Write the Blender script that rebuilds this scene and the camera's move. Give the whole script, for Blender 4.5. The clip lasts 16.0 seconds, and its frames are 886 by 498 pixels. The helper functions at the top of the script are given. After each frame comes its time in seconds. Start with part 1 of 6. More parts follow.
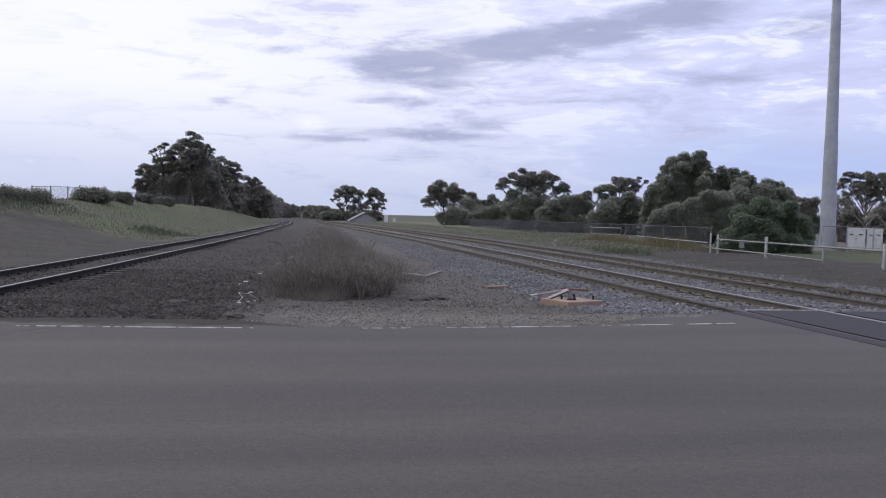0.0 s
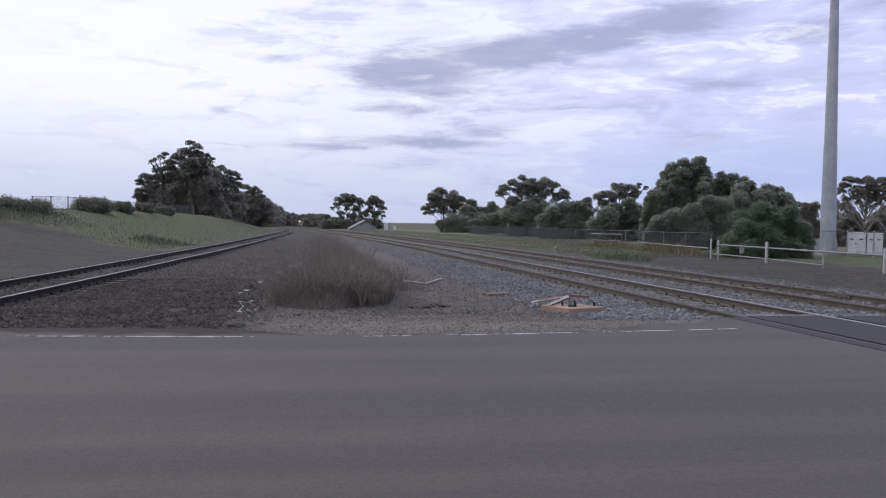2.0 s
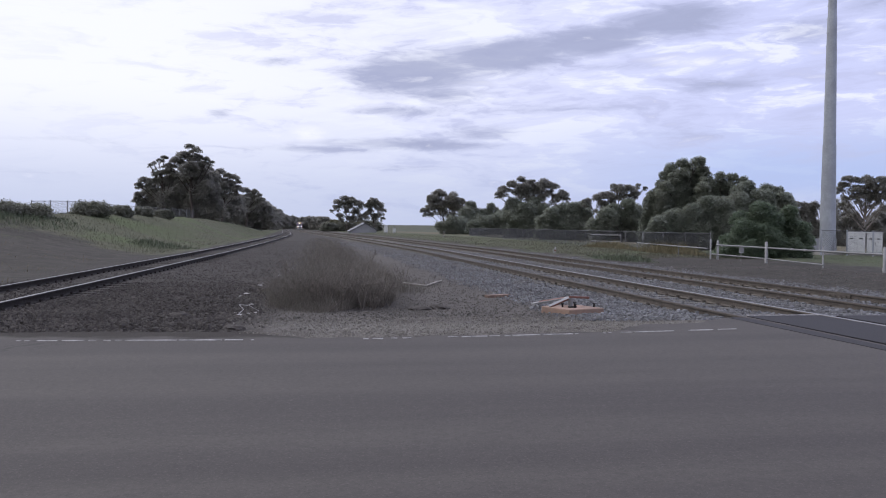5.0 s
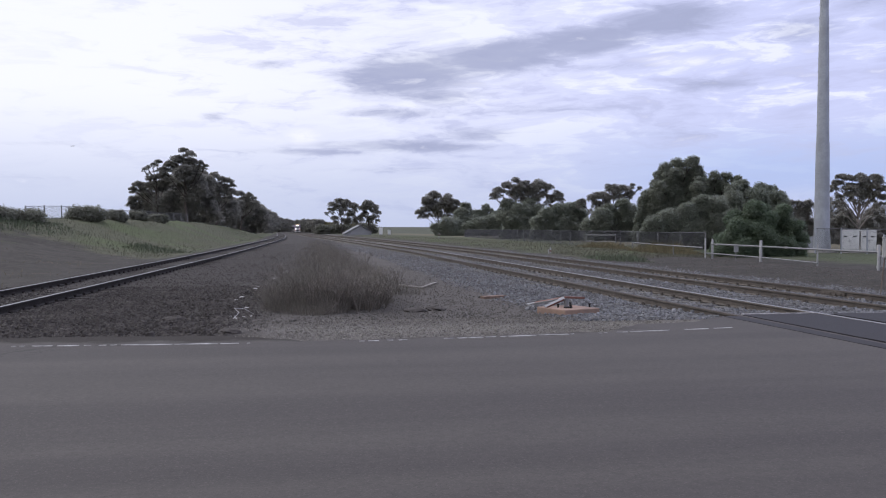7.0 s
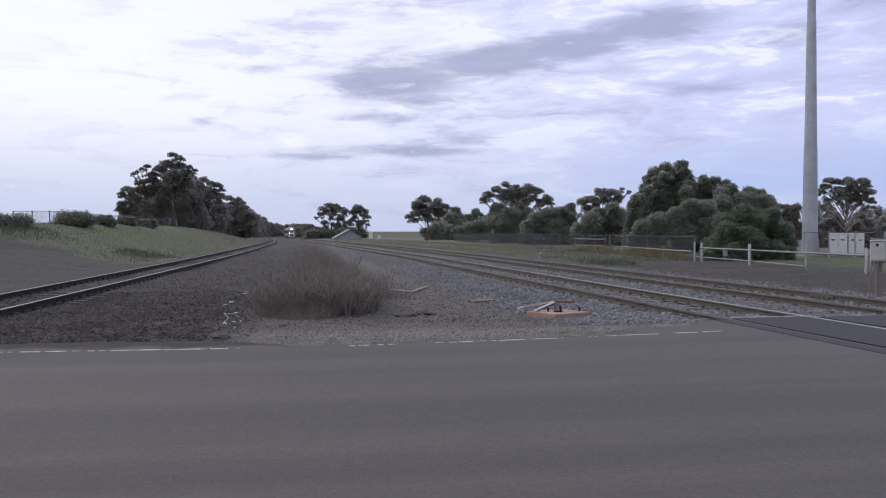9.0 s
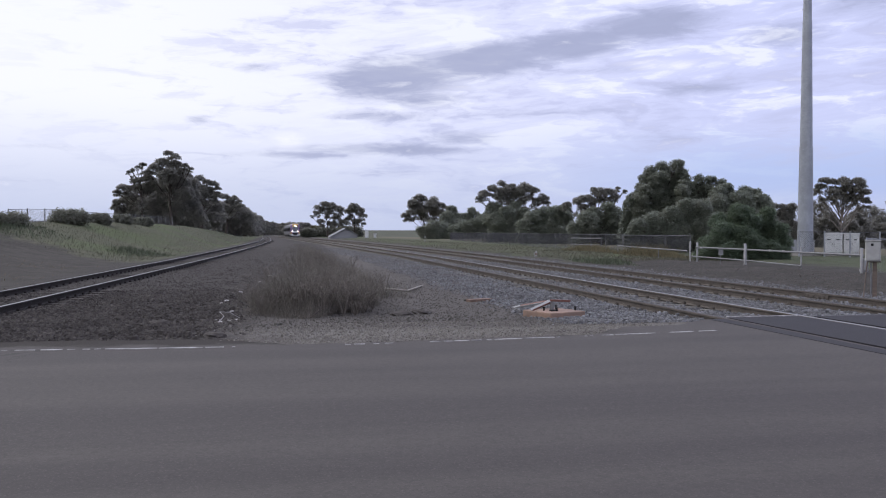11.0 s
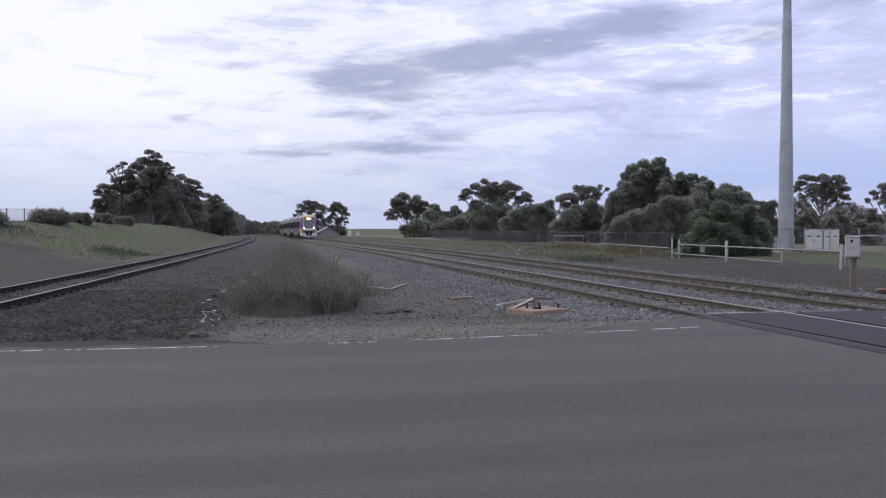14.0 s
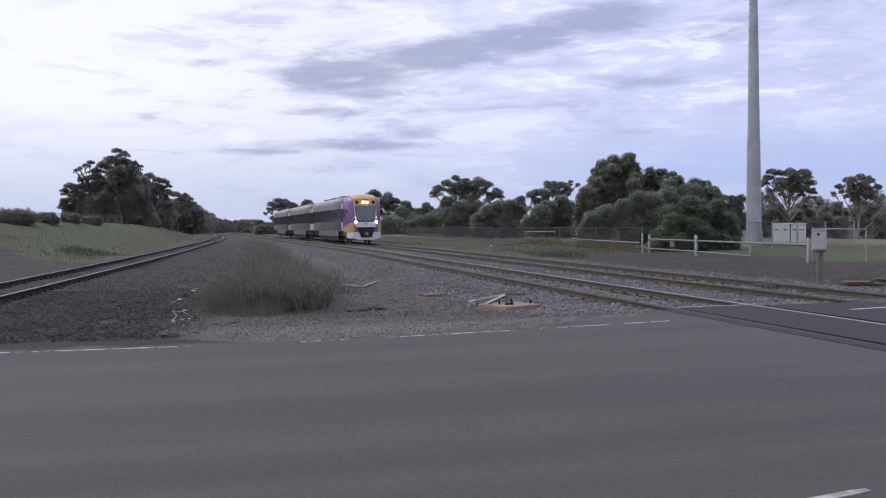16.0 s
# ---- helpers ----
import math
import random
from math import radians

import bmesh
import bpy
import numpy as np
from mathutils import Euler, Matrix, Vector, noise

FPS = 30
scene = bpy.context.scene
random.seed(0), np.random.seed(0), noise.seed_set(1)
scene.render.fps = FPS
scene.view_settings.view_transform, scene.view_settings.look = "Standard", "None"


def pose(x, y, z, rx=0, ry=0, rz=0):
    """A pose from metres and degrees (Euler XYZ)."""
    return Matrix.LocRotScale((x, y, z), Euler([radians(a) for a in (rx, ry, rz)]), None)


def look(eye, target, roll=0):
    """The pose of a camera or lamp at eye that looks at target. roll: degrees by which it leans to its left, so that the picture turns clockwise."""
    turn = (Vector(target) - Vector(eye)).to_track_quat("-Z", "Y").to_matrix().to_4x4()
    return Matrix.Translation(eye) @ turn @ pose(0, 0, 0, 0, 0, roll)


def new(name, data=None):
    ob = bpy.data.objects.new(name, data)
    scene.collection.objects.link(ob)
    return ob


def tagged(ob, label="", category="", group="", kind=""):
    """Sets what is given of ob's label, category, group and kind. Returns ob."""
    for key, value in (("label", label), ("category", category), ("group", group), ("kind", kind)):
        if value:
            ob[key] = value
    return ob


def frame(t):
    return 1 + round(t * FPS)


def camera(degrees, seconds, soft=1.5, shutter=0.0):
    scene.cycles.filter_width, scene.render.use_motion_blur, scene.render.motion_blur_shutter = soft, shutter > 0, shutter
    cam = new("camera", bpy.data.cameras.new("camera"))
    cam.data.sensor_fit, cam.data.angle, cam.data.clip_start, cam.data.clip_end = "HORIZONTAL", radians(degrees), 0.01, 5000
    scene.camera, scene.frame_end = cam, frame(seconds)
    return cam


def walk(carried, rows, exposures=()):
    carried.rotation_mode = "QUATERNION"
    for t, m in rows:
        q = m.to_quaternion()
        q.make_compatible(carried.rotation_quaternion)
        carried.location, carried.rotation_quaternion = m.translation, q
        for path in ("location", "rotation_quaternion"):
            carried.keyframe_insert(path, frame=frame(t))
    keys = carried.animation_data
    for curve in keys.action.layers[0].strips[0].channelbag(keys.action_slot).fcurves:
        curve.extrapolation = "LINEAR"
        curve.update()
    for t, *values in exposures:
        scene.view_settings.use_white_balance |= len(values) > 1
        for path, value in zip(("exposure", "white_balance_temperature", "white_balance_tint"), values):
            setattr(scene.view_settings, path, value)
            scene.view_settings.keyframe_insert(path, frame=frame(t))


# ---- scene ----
EYE = 1.5
cam = camera(52.0, 16.0, soft=1.1)

# seconds, turn to the left, tilt up, lean (degrees); the tripod head stays in one place
AIM = [
    (0, -9.660, -2.089, 1.374), (0.5, -9.533, -1.964, 1.465), (1, -9.560, -1.913, 0.942), (1.5, -9.616, -1.714, 1.045),
    (2, -9.630, -1.622, 0.972), (2.5, -9.536, -1.514, 0.840), (3, -9.452, -1.484, 0.911), (3.5, -9.432, -1.365, 0.730),
    (4, -9.601, -1.443, 0.792), (6.5, -9.796, -1.545, 0.224), (7, -9.950, -1.400, 0.100), (7.5, -10.297, -1.226, 0.062),
    (8, -10.493, -1.162, -0.029), (8.5, -10.607, -1.158, 0.085), (9, -10.582, -1.125, -0.021), (11.5, -11.060, -1.193, 0.215),
    (12, -11.515, -1.134, 0.112), (12.5, -11.451, -1.175, 0.128), (13, -11.548, -1.218, 0.076), (13.5, -11.701, -1.358, -0.104),
    (14, -11.902, -1.304, -0.133), (14.5, -12.135, -1.215, -0.480), (15, -12.552, -1.498, -0.767), (15.5, -13.186, -1.526, -0.979),
    (16, -13.675, -1.522, -0.637),
]
walk(cam, [(t, pose(0, 0, EYE, 90 + tilt, 0, turn) @ pose(0, 0, 0, 0, 0, lean)) for t, turn, tilt, lean in AIM],
     exposures=[(0, 0.0, 6200, 11), (16, 0.0, 6200, 11)])


# ---- node helpers ----
class Nodes:
    def __init__(self, tree):
        self.tree = tree
        tree.nodes.clear()

    def add(self, kind, **sets):
        n = self.tree.nodes.new(kind)
        for key, value in sets.items():
            setattr(n, key, value)
        return n

    def put(self, socket, value):
        if isinstance(value, bpy.types.NodeSocket):
            self.tree.links.new(value, socket)
        elif isinstance(value, tuple) and len(value) == 3 and socket.type == "RGBA":
            socket.default_value = (*value, 1)
        else:
            socket.default_value = value

    def math(self, op, a, b=0.0, c=0.0):
        n = self.add("ShaderNodeMath", operation=op)
        for s, v in zip(n.inputs, (a, b, c)):
            self.put(s, v)
        return n.outputs[0]

    def mix(self, fac, a, b, blend="MIX"):
        n = self.add("ShaderNodeMix", data_type="RGBA", blend_type=blend)
        self.put(n.inputs[0], fac), self.put(n.inputs[6], a), self.put(n.inputs[7], b)
        return n.outputs[2]

    def ramp(self, v, lo, hi, a=0.0, b=1.0):
        n = self.add("ShaderNodeMapRange", interpolation_type="SMOOTHSTEP")
        for s, x in zip(n.inputs, (v, lo, hi, a, b)):
            self.put(s, x)
        return n.outputs[0]

    def noise(self, scale, detail=3.0, vector=None, rough=0.55):
        n = self.add("ShaderNodeTexNoise")
        n.inputs["Scale"].default_value, n.inputs["Detail"].default_value, n.inputs["Roughness"].default_value = scale, detail, rough
        if vector is not None:
            self.put(n.inputs["Vector"], vector)
        return n.outputs[0]

    def stretch(self, vector, scale):
        n = self.add("ShaderNodeMapping")
        self.put(n.inputs["Vector"], vector)
        n.inputs["Scale"].default_value = scale
        return n.outputs[0]

    def split(self, vector):
        n = self.add("ShaderNodeSeparateXYZ")
        self.put(n.inputs[0], vector)
        return n.outputs[0], n.outputs[1], n.outputs[2]

    def join(self, x, y, z):
        n = self.add("ShaderNodeCombineXYZ")
        for s, v in zip(n.inputs, (x, y, z)):
            self.put(s, v)
        return n.outputs[0]


# ---- sky and sun: thin overcast with grey-violet banks ----
SUN_HIGH, SUN_TURN = 38.0, -40.0
world = bpy.data.worlds.new("overcast_sky")
scene.world = world
world.use_nodes = True
w = Nodes(world.node_tree)
sky = w.add("ShaderNodeTexSky", sky_type="NISHITA", sun_disc=False, sun_elevation=radians(SUN_HIGH), sun_rotation=radians(SUN_TURN))
to = w.add("ShaderNodeTexCoord").outputs["Generated"]
dx, dy, dz = w.split(to)
up = w.math("MAXIMUM", dz, 0.0)
azim = w.math("ARCTAN2", dx, dy)
flat = w.math("ADD", up, 0.075)
plane = w.join(w.math("DIVIDE", dx, flat), w.math("DIVIDE", dy, flat), 0.3)
streak = w.join(w.math("MULTIPLY", azim, 10.0), w.math("MULTIPLY", up, 42.0), 0.0)
sx, sy, sz = w.split(streak)
bend = w.math("MULTIPLY", w.math("SUBTRACT", w.noise(0.7, 4.0, streak), 0.5), 1.5)
streak = w.join(w.math("ADD", sx, bend), w.math("ADD", sy, w.math("MULTIPLY", bend, 0.7)), 0.0)
n_big = w.noise(0.42, 5.0, plane, 0.6)
curl = w.math("ADD", w.math("MULTIPLY", w.math("SUBTRACT", w.noise(0.85, 8.0, streak, 0.56), 0.5), 2.6), w.math("MULTIPLY", w.math("SUBTRACT", w.noise(2.6, 7.0, streak, 0.62), 0.5), 1.3))


def bank(az, el, half_az, half_el, weight, lean=0.0):
    """The soft weight of a cloud bank about a direction (radians)."""
    a = w.math("SUBTRACT", azim, az)
    e = w.math("SUBTRACT", w.math("SUBTRACT", up, el), w.math("MULTIPLY", a, lean))
    a, e = w.math("DIVIDE", a, half_az), w.math("DIVIDE", e, half_el)
    d = w.math("ADD", w.math("MULTIPLY", a, a), w.math("MULTIPLY", e, e))
    return w.math("MULTIPLY", w.math("EXPONENT", w.math("MULTIPLY", d, -1.0)), weight)


weight = bank(0.145, 0.166, 0.10, 0.030, 1.0, 0.10)
for b in (bank(0.23, 0.182, 0.11, 0.025, 1.0, 0.12), bank(0.33, 0.197, 0.10, 0.021, 0.95, 0.12), bank(0.41, 0.214, 0.09, 0.024, 0.85, 0.1), bank(0.165, 0.142, 0.07, 0.015, 0.75),
          bank(0.115, 0.124, 0.10, 0.009, 0.6), bank(0.125, 0.088, 0.13, 0.009, 0.75), bank(0.03, 0.081, 0.12, 0.006, 0.6), bank(0.22, 0.100, 0.07, 0.012, 0.65), bank(0.46, 0.148, 0.08, 0.013, 0.55),
          bank(0.545, 0.197, 0.06, 0.018, 0.7), bank(0.63, 0.228, 0.10, 0.030, 0.6), bank(-0.018, 0.170, 0.028, 0.011, 0.52), bank(-0.075, 0.117, 0.024, 0.008, 0.52), bank(-0.27, 0.082, 0.16, 0.006, 0.4),
          bank(0.30, 0.126, 0.15, 0.010, 0.45), bank(0.40, 0.100, 0.20, 0.009, 0.4), bank(0.10, 0.062, 0.20, 0.005, 0.4), bank(-0.20, 0.050, 0.20, 0.005, 0.3), bank(0.36, 0.170, 0.10, 0.008, 0.45)):
    weight = w.math("MAXIMUM", weight, b)
high = w.ramp(up, 0.27, 0.5)
weight = w.math("MAXIMUM", weight, w.math("MULTIPLY", high, w.ramp(n_big, 0.45, 0.7)))
dark = w.ramp(w.math("ADD", weight, w.math("MULTIPLY", curl, w.math("ADD", w.math("MULTIPLY", weight, 0.22), 0.26))), 0.24, 0.88)
side = w.ramp(azim, -0.16, 0.55)
haze = w.ramp(up, 0.15, 0.0)
warp = w.math("MULTIPLY", curl, 0.5)
cloud = w.mix(side, (0.98, 0.975, 1.06), (0.66, 0.685, 0.95))
cloud = w.mix(w.math("MULTIPLY", w.ramp(curl, -0.05, 0.5), w.ramp(azim, -0.3, 0.15, 0.15, 0.75)), cloud, (0.56, 0.575, 0.80))
cloud = w.mix(w.math("MULTIPLY", w.math("MULTIPLY", w.ramp(curl, 0.0, -0.4), w.ramp(azim, -0.15, 0.1)), 0.75), cloud, (0.96, 0.965, 1.05))
cloud = w.mix(w.math("MULTIPLY", haze, 0.78), cloud, (0.50, 0.55, 0.73))
cloud = w.mix(w.math("MULTIPLY", dark, 0.84), cloud, (0.385, 0.41, 0.575))
puff = bank(0.022, 0.097, 0.028, 0.012, 1.0)
for b in (bank(-0.085, 0.128, 0.022, 0.008, 0.9), bank(-0.02, 0.092, 0.05, 0.008, 0.7), bank(0.435, 0.172, 0.05, 0.010, 0.8), bank(0.51, 0.178, 0.05, 0.008, 0.8), bank(0.20, 0.155, 0.06, 0.006, 0.5)):
    puff = w.math("MAXIMUM", puff, b)
cloud = w.mix(w.ramp(w.math("ADD", w.math("MULTIPLY", puff, 0.8), w.math("MULTIPLY", curl, 0.9)), 0.3, 1.0, 0.0, 0.85), cloud, (1.0, 0.99, 1.05))
gap = w.math("MULTIPLY", w.math("MULTIPLY", w.ramp(azim, 0.22, 0.55), w.ramp(w.math("ADD", up, w.math("MULTIPLY", warp, 0.08)), 0.115, 0.05)), w.ramp(up, 0.015, 0.05))
cloud = w.mix(w.math("MULTIPLY", gap, 0.7), cloud, (0.44, 0.54, 0.90))
sky_bg, cloud_bg = w.add("ShaderNodeBackground"), w.add("ShaderNodeBackground")
w.put(sky_bg.inputs[0], sky.outputs[0]), w.put(sky_bg.inputs[1], 0.12)
# an overcast sky is brightest overhead
w.put(cloud_bg.inputs[0], cloud), w.put(cloud_bg.inputs[1], w.ramp(up, 0.3, 0.9, 1.0, 1.9))
blend = w.add("ShaderNodeMixShader")
w.put(blend.inputs[0], w.math("MULTIPLY", gap, 0.12))
w.put(blend.inputs[1], cloud_bg.outputs[0]), w.put(blend.inputs[2], sky_bg.outputs[0])
w.put(w.add("ShaderNodeOutputWorld").inputs[0], blend.outputs[0])

sun = new("sun", bpy.data.lights.new("sun", "SUN"))
sun.data.energy, sun.data.angle, sun.data.color = 0.95, radians(24), (1.0, 0.95, 0.88)
sun.matrix_world = look((0, 0, 60), Vector((0, 0, 60)) - Vector((math.sin(radians(SUN_TURN)) * math.cos(radians(SUN_HIGH)), math.cos(radians(SUN_TURN)) * math.cos(radians(SUN_HIGH)), math.sin(radians(SUN_HIGH)))))


# ---- materials ----
def material(name, colour, rough=0.8, metal=0.0, vary=0.25, fine=40.0, coarse=1.5, bump=0.2, other=None, grain=None, island=0.0, specular=0.3, random_tone=0.0):
    m = bpy.data.materials.new(name)
    m.use_nodes = True
    n = Nodes(m.node_tree)
    at = n.add("ShaderNodeTexCoord").outputs["Object"]
    if grain:
        at = n.stretch(at, grain)
    a, b = n.noise(fine, 4.0, at), n.noise(coarse, 4.0, at)
    tone = n.mix(n.ramp(b, 0.35, 0.68), colour, other or tuple(c * (1 - vary) for c in colour))
    tone = n.mix(n.ramp(a, 0.25, 0.75), tone, n.mix(0.5, tone, tuple(min(1, c * (1 - vary)) for c in colour)))
    if island:
        r = n.add("ShaderNodeNewGeometry").outputs["Random Per Island"]
        tone = n.mix(1.0, tone, n.mix(r, (1 - island,) * 3, (1 + island,) * 3), "MULTIPLY")
    if random_tone:
        r = n.add("ShaderNodeObjectInfo").outputs["Random"]
        tone = n.mix(1.0, tone, n.mix(r, (1 - random_tone,) * 3, (1 + random_tone,) * 3), "MULTIPLY")
    p = n.add("ShaderNodeBsdfPrincipled")
    n.put(p.inputs["Base Color"], tone)
    n.put(p.inputs["Roughness"], n.ramp(a, 0.2, 0.8, max(0, rough - 0.08), min(1, rough + 0.08)))
    p.inputs["Metallic"].default_value = metal
    p.inputs["Specular IOR Level"].default_value = specular
    if bump:
        bp = n.add("ShaderNodeBump")
        bp.inputs["Strength"].default_value, bp.inputs["Distance"].default_value = bump, 0.02
        n.put(bp.inputs["Height"], a)
        n.put(p.inputs["Normal"], bp.outputs[0])
    n.put(n.add("ShaderNodeOutputMaterial").inputs[0], p.outputs[0])
    return m


def glow(name, colour, strength):
    m = bpy.data.materials.new(name)
    m.use_nodes = True
    n = Nodes(m.node_tree)
    e = n.add("ShaderNodeEmission")
    n.put(e.inputs[0], colour), n.put(e.inputs[1], strength)
    n.put(n.add("ShaderNodeOutputMaterial").inputs[0], e.outputs[0])
    return m


def ground_material():
    """Dirt, gravel and grass by place, with ragged borders."""
    m = bpy.data.materials.new("ground_mix")
    m.use_nodes = True
    n = Nodes(m.node_tree)
    at = n.add("ShaderNodeNewGeometry").outputs["Position"]
    x, y, z = n.split(at)
    fine, mid, big = n.noise(28.0, 4.0, at), n.noise(1.6, 5.0, at), n.noise(0.14, 4.0, at)
    wob = n.math("MULTIPLY", n.math("SUBTRACT", mid, 0.5), 5.0)
    wob = n.math("ADD", wob, n.math("MULTIPLY", n.math("SUBTRACT", n.noise(0.32, 3.0, at), 0.5), 7.0))
    xr, yr = n.math("ADD", x, wob), n.math("ADD", y, wob)
    dirt = n.mix(n.ramp(mid, 0.3, 0.7), (0.055, 0.048, 0.041), (0.085, 0.074, 0.063))
    gravel = n.mix(n.ramp(fine, 0.3, 0.7), (0.044, 0.040, 0.036), (0.102, 0.095, 0.088))
    apron = n.mix(n.ramp(fine, 0.3, 0.7), (0.0885, 0.0806, 0.0694), (0.1635, 0.1512, 0.1344))
    bare = n.mix(n.ramp(mid, 0.3, 0.7), (0.0315, 0.0279, 0.0234), (0.0495, 0.0441, 0.0378))
    bare = n.mix(n.math("MULTIPLY", n.ramp(n.noise(0.55, 5.0, at, 0.65), 0.44, 0.6), 0.75), bare, (0.026, 0.024, 0.019))
    bare = n.mix(n.math("MULTIPLY", n.ramp(n.noise(5.0, 4.0, at, 0.6), 0.5, 0.66), 0.5), bare, (0.07, 0.062, 0.05))
    grass = n.mix(n.ramp(mid, 0.3, 0.7), (0.050, 0.056, 0.032), (0.081, 0.077, 0.049))
    grass = n.mix(n.ramp(big, 0.45, 0.68), grass, (0.065, 0.079, 0.035))
    field = n.mix(n.ramp(big, 0.35, 0.65), (0.050, 0.056, 0.036), (0.076, 0.075, 0.052))
    tone = n.mix(n.ramp(fine, 0.3, 0.7), dirt, gravel)
    # dark cinder earth about the branch line
    cinder = n.mix(n.ramp(fine, 0.3, 0.7), (0.0206, 0.0184, 0.0161), (0.0459, 0.0398, 0.0352))
    tone = n.mix(n.math("MULTIPLY", n.ramp(n.math("SUBTRACT", n.math("ADD", x, n.math("MULTIPLY", wob, 0.12)), n.math("MULTIPLY_ADD", y, 0.016, -0.75)), 0.5, -0.4), n.ramp(y, 95, 70)), tone, cinder)
    # brown weedy earth between the tracks
    weedy = n.mix(n.ramp(fine, 0.3, 0.7), (0.0262, 0.0230, 0.0205), (0.0517, 0.0459, 0.0402))
    tone = n.mix(n.math("MULTIPLY", n.math("MULTIPLY", n.ramp(n.math("SUBTRACT", n.math("ADD", x, n.math("MULTIPLY", wob, 0.15)), n.math("MULTIPLY_ADD", y, 0.036, 2.2)), 0.4, -0.4), n.ramp(yr, 15.5, 18.0)), 0.85), tone, weedy)
    # gravel apron beside the asphalt
    tone = n.mix(n.math("MULTIPLY", n.math("MULTIPLY", n.ramp(y, 15.2, 13.6), n.ramp(n.math("ADD", x, n.math("MULTIPLY", wob, 0.3)), -1.0, 1.2)), n.ramp(y, 9.0, 10.0)), tone, apron)
    # bare earth past the branch line, then grass on the bank
    tone = n.mix(n.ramp(n.math("ADD", x, n.math("MULTIPLY", wob, 0.4)), -6.9, -8.2), tone, bare)
    tone = n.mix(n.ramp(n.math("ADD", xr, wob), -14.0, -16.5), tone, grass)
    tone = n.mix(n.math("MULTIPLY", n.ramp(n.math("SUBTRACT", n.math("ADD", x, n.math("MULTIPLY", wob, 0.25)), n.math("MINIMUM", n.math("MULTIPLY_ADD", y, 0.045, -8.0), -2.9)), 0.0, -0.8), n.ramp(n.math("SUBTRACT", n.math("ADD", yr, wob), n.math("MULTIPLY", n.math("MAXIMUM", n.math("SUBTRACT", -7.0, x), 0.0), 0.95)), 46, 51)), tone, grass)
    # right-hand verge: earth, then grass
    tone = n.mix(n.ramp(n.math("ADD", x, n.math("MULTIPLY", wob, 0.4)), 14.6, 15.6), tone, bare)
    tone = n.mix(n.math("MULTIPLY", n.ramp(xr, 15.0, 16.6), n.ramp(yr, 42, 50)), tone, grass)
    tone = n.mix(n.ramp(xr, 22.6, 24.4), tone, n.mix(0.5, grass, (0.045, 0.056, 0.029)))
    tone = n.mix(n.math("MULTIPLY", n.ramp(n.math("ADD", xr, n.math("MULTIPLY", y, 0.6)), 62, 70), n.ramp(x, 20, 22)), tone, n.mix(n.ramp(x, 27, 32), grass, n.mix(mid, (0.088, 0.079, 0.050), (0.123, 0.109, 0.073))))
    tone = n.mix(n.math("MULTIPLY", n.ramp(y, 240, 420), n.ramp(n.math("ABSOLUTE", n.math("SUBTRACT", x, 4.0)), 12, 22)), tone, field)
    p = n.add("ShaderNodeBsdfPrincipled")
    n.put(p.inputs["Base Color"], tone)
    p.inputs["Roughness"].default_value, p.inputs["Specular IOR Level"].default_value = 0.95, 0.15
    bp = n.add("ShaderNodeBump")
    bp.inputs["Strength"].default_value, bp.inputs["Distance"].default_value = 0.4, 0.025
    n.put(bp.inputs["Height"], n.math("ADD", fine, n.math("MULTIPLY", mid, 2.0)))
    n.put(p.inputs["Normal"], bp.outputs[0])
    n.put(n.add("ShaderNodeOutputMaterial").inputs[0], p.outputs[0])
    return m


